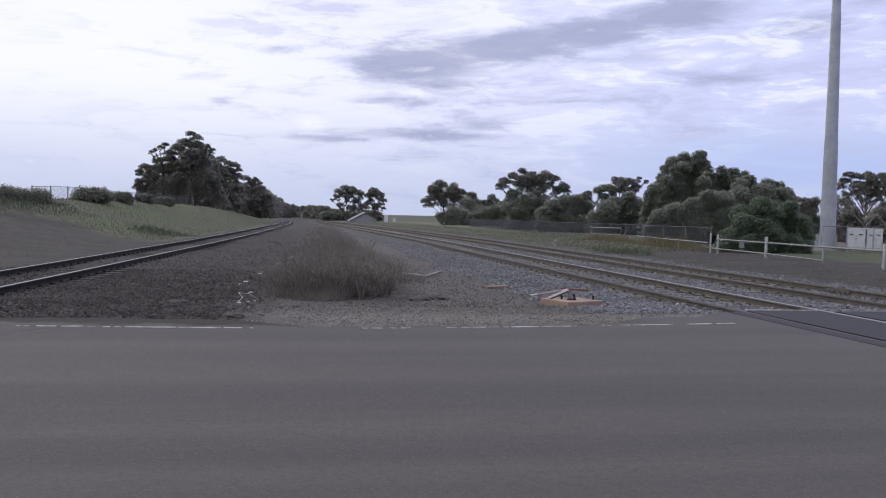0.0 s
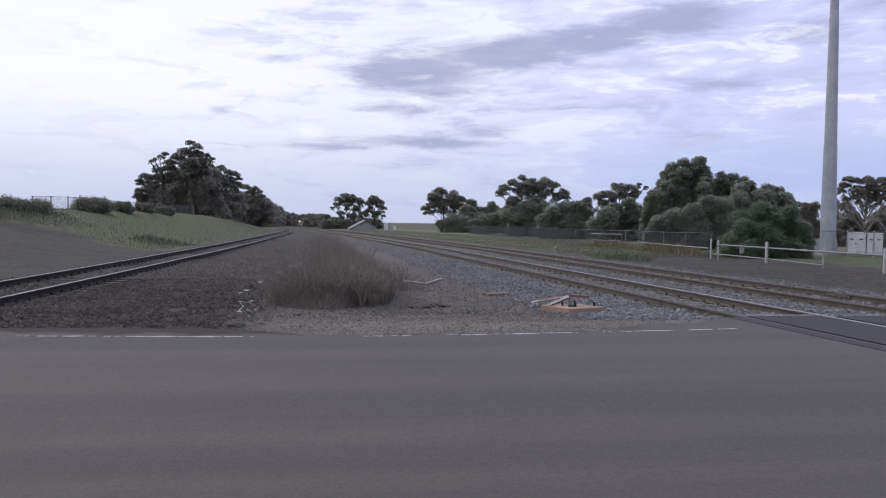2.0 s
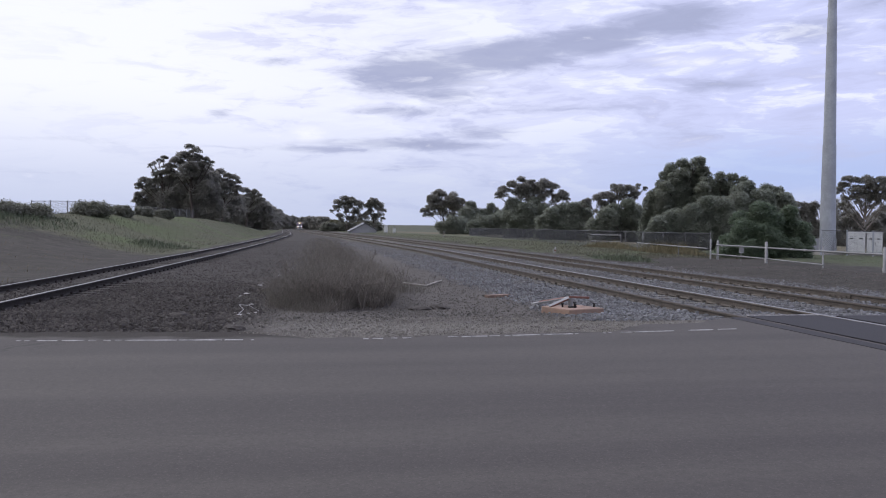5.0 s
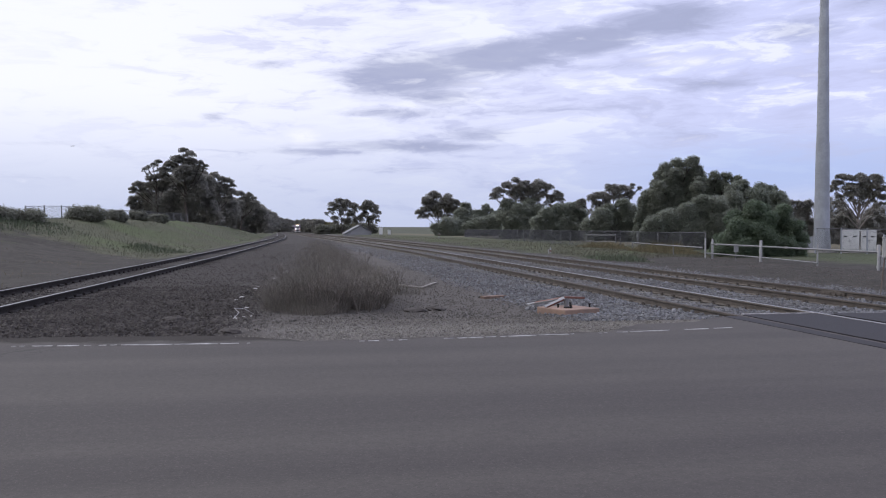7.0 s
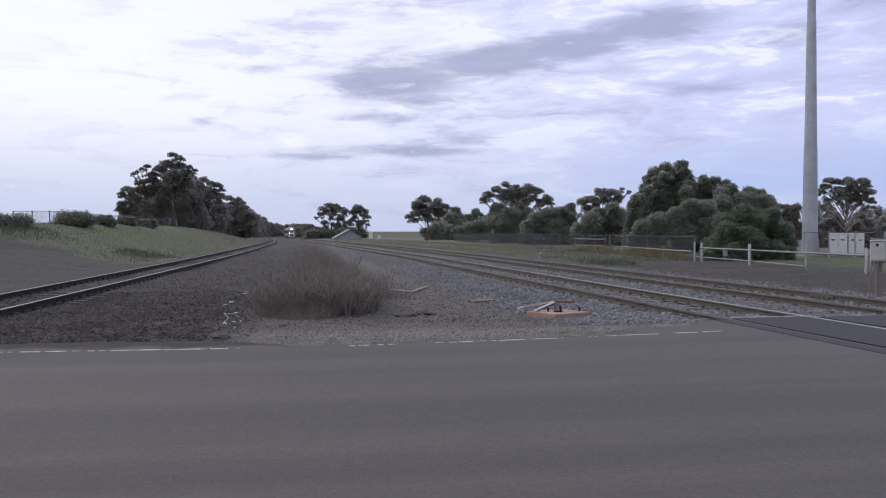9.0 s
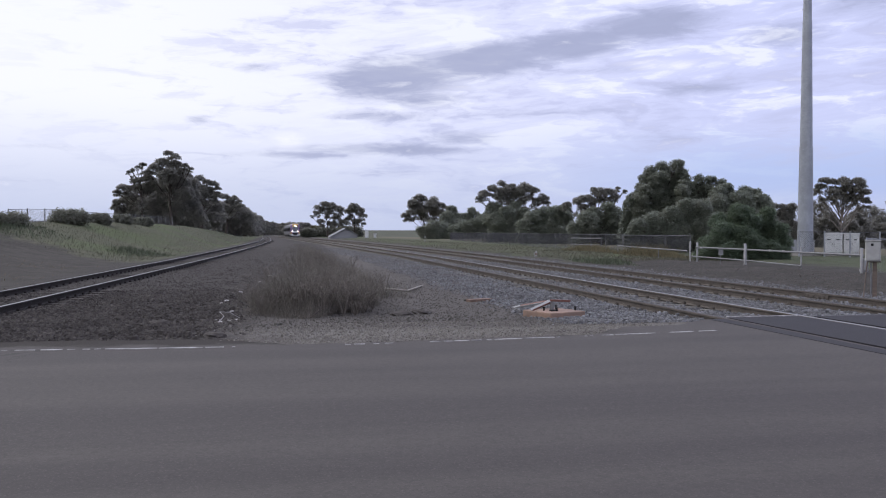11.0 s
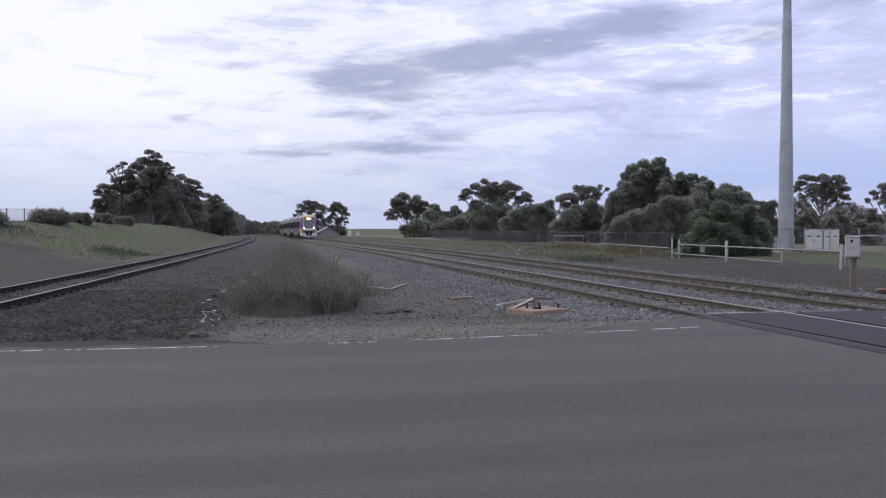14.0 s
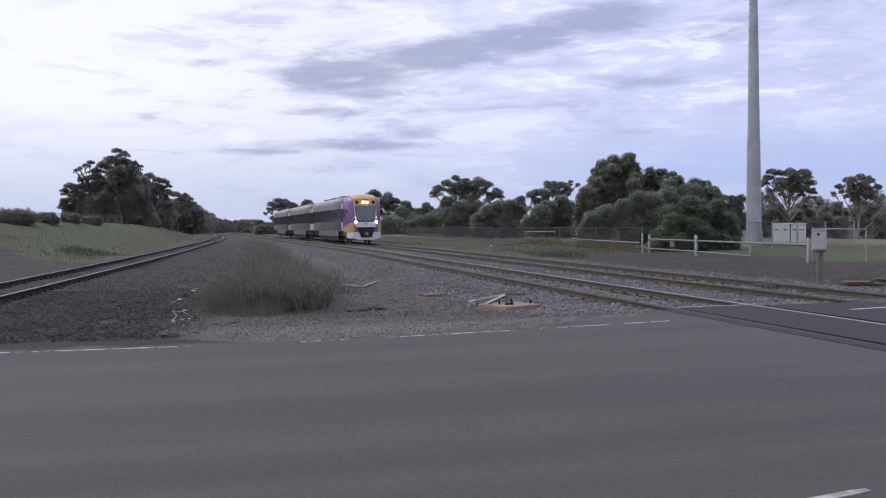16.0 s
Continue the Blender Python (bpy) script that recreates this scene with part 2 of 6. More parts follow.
def asphalt_material(name, dark, light, lanes=True):
    m = bpy.data.materials.new(name)
    m.use_nodes = True
    n = Nodes(m.node_tree)
    at = n.add("ShaderNodeNewGeometry").outputs["Position"]
    x, y, z = n.split(at)
    fine, mid = n.noise(55.0, 5.0, at, 0.7), n.noise(2.0, 4.0, at)
    lane = n.noise(1.0, 3.0, n.stretch(at, (0.06, 0.75, 1)))
    tone = n.mix(n.ramp(lane, 0.36, 0.64) if lanes else 0.5, dark, light)
    tone = n.mix(n.math("MULTIPLY", n.ramp(mid, 0.4, 0.7), 0.3), tone, dark)
    speck = n.ramp(fine, 0.56, 0.72)
    tone = n.mix(n.math("MULTIPLY", speck, 0.75), tone, tuple(c * 1.7 for c in light))
    tone = n.mix(n.math("MULTIPLY", n.ramp(fine, 0.46, 0.3), 0.75), tone, tuple(c * 0.5 for c in dark))
    blot = n.noise(0.9, 2.0, n.stretch(at, (0.8, 1.6, 1)), 0.4)
    tone = n.mix(n.math("MULTIPLY", n.ramp(blot, 0.73, 0.78), 0.45), tone, tuple(c * 0.5 for c in dark))
    spot = n.add("ShaderNodeTexVoronoi")
    spot.inputs["Scale"].default_value = 1.1
    n.put(spot.inputs["Vector"], n.stretch(at, (0.8, 1.0, 1.0)))
    tone = n.mix(n.math("MULTIPLY", n.ramp(spot.outputs[0], 0.035, 0.015), n.math("MULTIPLY", n.ramp(mid, 0.45, 0.6), 0.7)), tone, tuple(c * 0.35 for c in dark))
    scuff = n.noise(1.0, 4.0, n.stretch(at, (0.5, 5.0, 1)), 0.6)
    tone = n.mix(n.math("MULTIPLY", n.ramp(scuff, 0.68, 0.78), 0.16), tone, tuple(c * 1.8 for c in light))
    grain = n.noise(17.0, 3.0, at, 0.6)
    tone = n.mix(n.math("MULTIPLY", n.ramp(grain, 0.42, 0.68), 0.28), tone, tuple(c * 0.62 for c in dark))
    tone = n.mix(n.math("MULTIPLY", n.ramp(n.noise(48.0, 2.0, at), 0.57, 0.7), 0.32), tone, tuple(c * 1.75 for c in light))
    # soil spilt along the ragged margin
    rise = n.math("MAXIMUM", n.math("SUBTRACT", x, 0.2), -3.2)
    margin = n.math("SUBTRACT", y, n.math("ADD", n.math("MINIMUM", n.math("MULTIPLY", n.math("MULTIPLY", rise, rise), 0.02), 0.9), 11.85))
    soil = n.math("MULTIPLY", n.ramp(n.math("ADD", margin, n.math("MULTIPLY", n.math("SUBTRACT", mid, 0.5), 1.0)), 0.05, 0.5), n.math("MULTIPLY", n.ramp(y, 16, 15), n.ramp(x, 5.6, 4.2)))
    tone = n.mix(n.math("MULTIPLY", soil, 0.7 if lanes else 0.0), tone, n.mix(n.ramp(fine, 0.35, 0.65), (0.0209, 0.0187, 0.0166), (0.0396, 0.0360, 0.0317)))
    crack = n.add("ShaderNodeTexVoronoi", feature="DISTANCE_TO_EDGE")
    crack.inputs["Scale"].default_value = 0.55
    n.put(crack.inputs["Vector"], n.join(n.math("ADD", x, n.math("MULTIPLY", mid, 1.6)), n.math("ADD", y, n.math("MULTIPLY", mid, 1.2)), 0.0))
    line = n.math("MULTIPLY", n.ramp(crack.outputs[0], 0.012, 0.004), n.math("MULTIPLY", n.ramp(n.noise(0.22, 2.0, at), 0.40, 0.55), n.ramp(x, -2.0, -3.0)))
    tone = n.mix(n.math("MULTIPLY", line, 0.6), tone, tuple(c * 0.45 for c in dark))
    p = n.add("ShaderNodeBsdfPrincipled")
    n.put(p.inputs["Base Color"], tone)
    p.inputs["Roughness"].default_value = 0.84
    n.put(p.inputs["Specular IOR Level"], n.math("MULTIPLY_ADD", soil, -0.18, 0.22))
    bp = n.add("ShaderNodeBump")
    bp.inputs["Strength"].default_value, bp.inputs["Distance"].default_value = 0.18, 0.004
    n.put(bp.inputs["Height"], n.math("SUBTRACT", fine, n.math("MULTIPLY", line, 2.0)))
    n.put(p.inputs["Normal"], bp.outputs[0])
    n.put(n.add("ShaderNodeOutputMaterial").inputs[0], p.outputs[0])
    return m


GROUND = ground_material()
ASPHALT = asphalt_material("worn_asphalt", (0.0470, 0.0412, 0.0377), (0.0636, 0.0566, 0.0498))
FRESH = asphalt_material("dark_asphalt", (0.0197, 0.0185, 0.0201), (0.0307, 0.0281, 0.0306), lanes=False)
PAINT = material("worn_road_paint", (0.4018, 0.3836, 0.3696), 0.8, vary=0.6, fine=30, coarse=6, bump=0.1)
RUST = material("rusty_rail_side", (0.0882, 0.0756, 0.0644), 0.85, 0.1, vary=0.4, fine=25, coarse=3, other=(0.1232, 0.1050, 0.0882))
DARKSIDE = material("dark_rail_side", (0.026, 0.021, 0.018), 0.85, 0.1, vary=0.4, fine=25, coarse=3)
SHINE = material("polished_rail_head", (0.1875, 0.1837, 0.1837), 0.48, 0.8, vary=0.15, fine=8, coarse=1, bump=0.0, grain=(8, 0.3, 8), specular=0.5)
DULLHEAD = material("dull_rail_head", (0.0728, 0.0630, 0.0574), 0.85, 0.0, vary=0.3, fine=8, coarse=1, bump=0.0)
SLEEPER = material("weathered_concrete_sleeper", (0.1404, 0.1308, 0.1152), 0.9, vary=0.35, fine=30, coarse=4, random_tone=0.2)
TIMBER = material("dark_timber_sleeper", (0.041, 0.034, 0.029), 0.9, vary=0.4, fine=8, coarse=2, grain=(0.4, 6, 6), random_tone=0.3)
BLUESTONE = material("bluestone_ballast", (0.1436, 0.1436, 0.1482), 0.9, vary=0.3, fine=20, coarse=0.7, island=0.42, other=(0.1037, 0.1003, 0.0980))
FINESTONE = material("pale_fine_gravel", (0.1610, 0.1472, 0.1276), 0.95, vary=0.3, fine=20, coarse=0.7, island=0.24)
VERGESTONE = material("dusty_verge_stone", (0.0988, 0.0900, 0.0788), 0.95, vary=0.3, fine=20, coarse=0.7, island=0.3)
BROWNSTONE = material("dirty_ballast", (0.0676, 0.0603, 0.0543), 0.95, vary=0.3, fine=20, coarse=0.7, island=0.4, specular=0.12)


# ---- plan ----
def table(rows):
    """A smooth curve through (y, x) pairs."""
    ys, xs = np.array([r[0] for r in rows], float), np.array([r[1] for r in rows], float)
    slope = np.gradient(xs, ys)

    def value(y):
        y = np.clip(np.asarray(y, float), ys[0], ys[-1])
        i = np.clip(np.searchsorted(ys, y) - 1, 0, len(ys) - 2)
        h = ys[i + 1] - ys[i]
        u = (y - ys[i]) / h
        return ((2 * u**3 - 3 * u**2 + 1) * xs[i] + (u**3 - 2 * u**2 + u) * h * slope[i]
                + (3 * u**2 - 2 * u**3) * xs[i + 1] + (u**3 - u**2) * h * slope[i + 1])
    return value


def drift(y):
    """How far the main lines bend to the left with distance."""
    y = np.asarray(y, float)
    return -6.6 * (1 - np.exp(-np.maximum(0, y - 55) / 215)) + 5.5 * (np.maximum(0, y - 575) / 190) ** 2


def fall(y):
    """The long gentle fall of the line."""
    y = np.asarray(y, float)
    return -0.0044 * (np.sqrt((np.minimum(y, 1000) - 110) ** 2 + 900) + np.minimum(y, 1000) - 110) / 2 + 0.0087


branch = table([(-40, -8.2), (0, -7.1), (18, -6.02), (26, -5.45), (36, -4.8), (50, -3.9), (70, -2.85), (95, -1.75), (130, -0.75), (180, -0.5), (300, -1.3), (500, -2.6), (800, 0.5)])
road_edge = table([(-120, 17), (-40, 12.9), (-10, 12.2), (-3.3, 12.0), (-0.6, 11.86), (0.9, 11.84), (2.1, 11.94), (3.85, 12.14), (6.94, 12.62), (10.2, 13.14), (12, 13.5), (20, 15.2), (45, 21), (120, 38)])


def hill(x, y):
    """Height of the earth at a place (without tracks)."""
    x, y = np.asarray(x, float), np.asarray(y, float)
    left = branch(np.clip(y, -40, 800)) - x
    base = fall(y) - 0.17 + 0.15 * np.clip((17.5 - y) / 5.0, 0, 1)
    s = np.clip((left - 2.6) / (15.0 - 7.5 * np.clip((y - 50) / 30, 0, 1)), 0, 1)
    bank = (2.2 - 1.1 * np.clip((y - 120) / 130, 0, 1)) * s * s * (3 - 2 * s) * np.clip((y - 16) / 26, 0, 1) * np.clip((420 - y) / 250, 0, 1)
    bank = bank + s * np.clip((y - 18) / 15, 0, 1) * 0.07 * (np.sin(x * 0.55 + y * 0.13) + np.sin(y * 0.31 - x * 0.2) + 0.6 * np.sin(x * 1.3 - y * 0.4)) * np.clip((140 - y) / 60, 0, 1)
    right = np.clip((x - 15) / 4, 0, 1) * 0.17
    far = np.clip((y - 900) / 900, 0, 1)
    lump = 0.028 * np.sin(x * 0.9 + 1.3 * np.sin(y * 0.21)) * np.sin(y * 0.5 + x * 0.13) * np.clip((y - 14) / 6, 0, 1)
    z = base + bank + right * np.clip((y - 14) / 5, 0, 1) + lump
    z = np.where(np.abs(y) < 10, np.minimum(z, -0.02), z)
    z = z - 1.2 * np.clip((x - 46) / 46, 0, 1) * np.clip((y - 20) / 40, 0, 1)
    return z * (1 - far) + far * -0.4


def bed(x, y):
    """Top of the ballast over the earth."""
    x, y = np.asarray(x, float), np.asarray(y, float)
    z = hill(x, y)
    d = drift(y)
    off = np.maximum(np.abs(x - (10.37 + d)) - 3.45, 0)
    top = fall(y) - 0.185 - off * 0.3
    z = np.where(off < 2.2, np.maximum(z, top), z)
    off = np.maximum(np.abs(x - branch(np.clip(y, -40, 800))) - 1.45, 0)
    top = fall(y) - 0.20 - off * 0.1
    return np.where(off < 2.0, np.maximum(z, top), z)


# ---- mesh helpers ----
def mesh_from(name, verts, faces, mats, smooth=False, index=None):
    me = bpy.data.meshes.new(name)
    me.from_pydata([tuple(map(float, v)) for v in verts], [], [tuple(map(int, f)) for f in faces])
    for m in mats:
        me.materials.append(m)
    if index is not None:
        me.polygons.foreach_set("material_index", np.asarray(index, np.int32))
    if smooth:
        me.polygons.foreach_set("use_smooth", np.ones(len(me.polygons), bool))
    me.update()
    return me


def fast_mesh(name, verts, sides, mat, smooth=False):
    """A mesh of separate faces, each with that many sides, its corners in order."""
    verts = np.asarray(verts, np.float32).reshape(-1, 3)
    count = len(verts) // sides
    me = bpy.data.meshes.new(name)
    me.vertices.add(len(verts)), me.loops.add(len(verts)), me.polygons.add(count)
    me.vertices.foreach_set("co", verts.ravel())
    me.loops.foreach_set("vertex_index", np.arange(len(verts), dtype=np.int32))
    me.polygons.foreach_set("loop_start", np.arange(count, dtype=np.int32) * sides)
    me.polygons.foreach_set("loop_total", np.full(count, sides, np.int32))
    me.materials.append(mat)
    me.update(calc_edges=True)
    return me


def indexed_mesh(name, verts, faces, mat):
    """A mesh from arrays of corners and of equal-sided faces."""
    verts, faces = np.asarray(verts, np.float32), np.asarray(faces, np.int32)
    me = bpy.data.meshes.new(name)
    me.vertices.add(len(verts)), me.loops.add(faces.size), me.polygons.add(len(faces))
    me.vertices.foreach_set("co", verts.ravel())
    me.loops.foreach_set("vertex_index", faces.ravel())
    me.polygons.foreach_set("loop_start", np.arange(len(faces), dtype=np.int32) * faces.shape[1])
    me.polygons.foreach_set("loop_total", np.full(len(faces), faces.shape[1], np.int32))
    me.materials.append(mat)
    me.update(calc_edges=True)
    return me


def part(name, bm, mat, parent=None, label="", m=None):
    """Link a bmesh or mesh as one object, under a thing or a part."""
    if isinstance(bm, bmesh.types.BMesh):
        me = bpy.data.meshes.new(name)
        bm.normal_update()
        bm.to_mesh(me)
        bm.free()
        me.materials.append(mat)
    else:
        me = bm
    ob = new(name, me)
    if m is not None:
        ob.matrix_basis = m
    if parent is not None:
        ob.parent = parent
    return tagged(ob, label)


def thing(name, label, category, m=None, group="", kind=""):
    ob = new(name)
    ob.empty_display_size = 0.2
    if m is not None:
        ob.matrix_basis = m
    return tagged(ob, label, category, group, kind)


def box(cx, cy, cz, sx, sy, sz, bevel=0.0, bm=None, m=None):
    """A block about a centre with softened edges."""
    own = bmesh.new()
    bmesh.ops.create_cube(own, size=1.0)
    bmesh.ops.scale(own, vec=(sx, sy, sz), verts=own.verts)
    if bevel:
        bmesh.ops.bevel(own, geom=list(own.edges), offset=bevel, segments=2, affect="EDGES", profile=0.6)
    bmesh.ops.translate(own, vec=(cx, cy, cz), verts=own.verts)
    if m is not None:
        bmesh.ops.transform(own, matrix=m, verts=own.verts)
    if bm is None:
        return own
    me = bpy.data.meshes.new("temp")
    own.to_mesh(me)
    own.free()
    bm.from_mesh(me)
    bpy.data.meshes.remove(me)
    return bm


def tube(points, radii, sides=8, bm=None):
    """A tapered round bar along a line of points."""
    bm = bm or bmesh.new()
    rings = []
    for i, p in enumerate(points):
        a, b = Vector(points[max(0, i - 1)]), Vector(points[min(len(points) - 1, i + 1)])
        way = (b - a).normalized()
        q = way.to_track_quat("Z", "Y")
        r = radii[i] if isinstance(radii, (list, tuple)) else radii
        rings.append([bm.verts.new(Vector(p) + q @ Vector((r * math.cos(k * 2 * math.pi / sides), r * math.sin(k * 2 * math.pi / sides), 0))) for k in range(sides)])
    for a, b in zip(rings, rings[1:]):
        for k in range(sides):
            f = bm.faces.new((a[k], a[(k + 1) % sides], b[(k + 1) % sides], b[k]))
            f.smooth = True
    for ring in (rings[0][::-1], rings[-1]):
        bm.faces.new([bm.verts.new(v.co) for v in ring])
    return bm


# ---- ground ----
def steps(spans):
    out = []
    for a, b, n in spans:
        out += list(np.linspace(a, b, n, endpoint=False))
    return np.array(out + [spans[-1][1]])


gx = steps([(-4200, -300, 10), (-300, -60, 16), (-60, -12, 48), (-12, 20, 128), (20, 60, 40), (60, 300, 16), (300, 4200, 10)])
gy = steps([(-1500, -40, 8), (-40, 10, 14), (10, 40, 110), (40, 100, 80), (100, 260, 70), (260, 800, 60), (800, 4800, 16)])
GX, GY = np.meshgrid(gx, gy)
GZ = bed(GX, GY)
EDGE = road_edge(GX)
GZ = np.where((GY < EDGE + 0.9) & (GY > -4.5), -0.12, GZ)
nx, ny = len(gx), len(gy)
ids = np.arange(nx * ny).reshape(ny, nx)
quads = np.stack([ids[:-1, :-1], ids[:-1, 1:], ids[1:, 1:], ids[1:, :-1]], -1).reshape(-1, 4)
ground = new("ground", indexed_mesh("ground", np.stack([GX, GY, GZ], -1).reshape(-1, 3), quads, GROUND))
ground.data.polygons.foreach_set("use_smooth", np.ones(len(quads), bool))
tagged(ground, "dry rough earth, gravel and patchy grass beside the railway", "ground", kind="structure")


def strip(name, xs, low, high, z, thick, mat, label, category, ragged=0.0, parent=None):
    """A slab between two lines y = low(x) and y = high(x)."""
    rng = np.random.RandomState(5)
    verts, faces = [], []
    for x in xs:
        a, b = low(x), high(x) + ragged * (rng.rand() - 0.5)
        mid = (a + b) / 2
        verts += [(x, a, z), (x, mid, z + 0.02), (x, b, z), (x, b, z - thick), (x, a, z - thick)]
    for i in range(len(xs) - 1):
        for k in range(5):
            p, q = i * 5 + k, i * 5 + (k + 1) % 5
            faces.append((p, p + 5, q + 5, q))
    e = (len(xs) - 1) * 5
    faces += [(0, 1, 2, 3, 4), (e + 4, e + 3, e + 2, e + 1, e)]
    ob = new(name, mesh_from(name, verts, faces, [mat]))
    return tagged(ob, label, category, kind="structure")


def shoulder(x):
    gap = 0.95 - 0.75 * np.clip((x + 0.9) / 1.2, 0, 1) * np.clip((5.4 - x) / 0.8, 0, 1) + 0.6 * np.clip((x - 6.4) / 0.9, 0, 1)
    return float(road_edge(x) + gap)


strip("road", np.concatenate([np.linspace(-120, -10, 30), np.linspace(-9.8, 7.28, 115)]), lambda x: -4.2, shoulder, 0.0, 0.2, ASPHALT,
      "worn grey asphalt road with faint tyre bands", "road", 0.12)


# ---- level crossing surface and road beyond it ----
def slab(name, x0, x1, y0, y1, top, mat, label, ragged=0.06):
    xs = np.linspace(x0, x1, max(3, int((x1 - x0) * 3)))
    return strip(name, xs, lambda x: y0, lambda x: y1(x) if callable(y1) else y1, top, 0.22, mat, label, "road", ragged)


slab("road_crossing", 7.3, 7.58, -4.2, 14.2, 0.003, FRESH, "dark asphalt strip along the near rail of a level crossing")
slab("road_crossing", 7.78, 9.16, -4.2, 14.5, -0.004, FRESH, "dark asphalt panel between the rails of a level crossing")
slab("road_crossing", 9.38, 11.36, -4.2, 14.4, 0.002, FRESH, "dark asphalt strip between the two tracks of a level crossing")
slab("road_crossing", 11.58, 12.96, -4.2, 14.9, -0.004, ASPHALT, "asphalt panel between the rails of a level crossing")
strip("road", np.linspace(13.18, 120, 60), lambda x: -4.2, lambda x: float(road_edge(x)) + 0.8, 0.0, 0.2, ASPHALT, "worn grey asphalt road past the level crossing", "road", 0.1)


# ---- railway tracks ----
def rail_profile():
    return [(-0.07, 0.0), (0.07, 0.0), (0.07, 0.012), (0.012, 0.035), (0.012, 0.115), (0.036, 0.128), (0.036, 0.158), (0.028, 0.165), (-0.028, 0.165), (-0.036, 0.158), (-0.036, 0.128), (-0.012, 0.115), (-0.012, 0.035), (-0.07, 0.012)]


RAIL_Y = steps([(-30, 10, 8), (10, 120, 110), (120, 400, 70), (400, 800, 40)])


def rail_mesh(line, offset, side, head):
    prof = rail_profile()
    k = len(prof)
    ys = RAIL_Y
    xs = line(ys)
    slope = np.gradient(xs, ys)
    norm = np.sqrt(1 + slope**2)
    verts, faces, index = [], [], []
    for y, x, s, n in zip(ys, xs, slope, norm):
        z = float(fall(y)) - 0.165
        for px, pz in prof:
            o = offset + px
            verts.append((x + o / n, y - o * s / n, z + pz))
    for i in range(len(ys) - 1):
        for j in range(k):
            a, b = i * k + j, i * k + (j + 1) % k
            faces.append((a, a + k, b + k, b))
            index.append(1 if j in (6, 7, 8) else 0)
    return mesh_from("rail", verts, faces, [side, head], index=index)


def sleeper_mesh(name, mat, length, wide, high):
    bm = box(0, 0, -high / 2, length, wide, high, 0.02)
    me = bpy.data.meshes.new(name)
    bm.to_mesh(me)
    bm.free()
    me.materials.append(mat)
    return me


def clip_mesh(mat):
    bm = bmesh.new()
    for s in (-1, 1):
        box(s * 0.085, 0, 0.02, 0.06, 0.11, 0.045, 0.01, bm)
        tube([(s * 0.06, 0.03, 0.045), (s * 0.11, 0.03, 0.05), (s * 0.11, -0.03, 0.05), (s * 0.06, -0.03, 0.045)], 0.009, 6, bm)
    me = bpy.data.meshes.new("rail_clip")
    bm.to_mesh(me)
    bm.free()
    me.materials.append(mat)
    return me


def track(label, line, side, sleeper, length, seed, heads):
    rng = np.random.RandomState(seed)
    top = thing("railway_track", label, "railway track", kind="structure")
    for s, head in zip((-0.8, 0.8), heads):
        part("rail", rail_mesh(line, s, side, head), None, top, "rail with a polished running surface" if head == SHINE else "rail with a dull brown running surface")
    sl = sleeper_mesh("sleeper", sleeper, length, 0.25, 0.2)
    cl = clip_mesh(side)
    y = 15.0
    far_v, far_f = [], []
    while y < 230:
        x, z = float(line(y)), float(fall(y))
        turn = -math.atan(float((line(y + 1) - line(y - 1)) / 2))
        if y < 105:
            a = part("sleeper", sl, None, top, m=Matrix.Translation((x, y, z - 0.158 + rng.uniform(-0.012, 0.006))) @ Matrix.Rotation(turn + rng.uniform(-0.012, 0.012), 4, "Z"))
            if y < 48:
                for s in (-0.8, 0.8):
                    part("rail_clip", cl, None, top, m=Matrix.Translation((x + s, y, z - 0.158)) @ Matrix.Rotation(turn, 4, "Z"))
        else:
            b = len(far_v)
            h = length / 2
            far_v += [(x - h, y - 0.125, z - 0.16), (x + h, y - 0.125, z - 0.16), (x + h, y + 0.125, z - 0.16), (x - h, y + 0.125, z - 0.16)]
            far_v += [(vx, vy, vz - 0.15) for vx, vy, vz in far_v[b:b + 4]]
            far_f += [(b, b + 1, b + 2, b + 3), (b, b + 4, b + 5, b + 1), (b + 1, b + 5, b + 6, b + 2), (b + 2, b + 6, b + 7, b + 3), (b + 3, b + 7, b + 4, b)]
        y += 0.68
    tagged(part("far_sleepers", mesh_from("far_sleepers", far_v, far_f, [sleeper]), None, top), kind="stuff")
    return top


near_line = lambda y: 8.47 + drift(y)
far_line = lambda y: 12.27 + drift(y)
track("main railway track with rusty rails on bluestone ballast", near_line, RUST, SLEEPER, 2.6, 1, (DULLHEAD, SHINE))
track("second main railway track with rusty rails and bolted joint", far_line, RUST, SLEEPER, 2.6, 2, (DULLHEAD, DULLHEAD))
track("dark branch railway track on dirty brown ballast", lambda y: branch(y), DARKSIDE, TIMBER, 2.5, 3, (SHINE, SHINE))


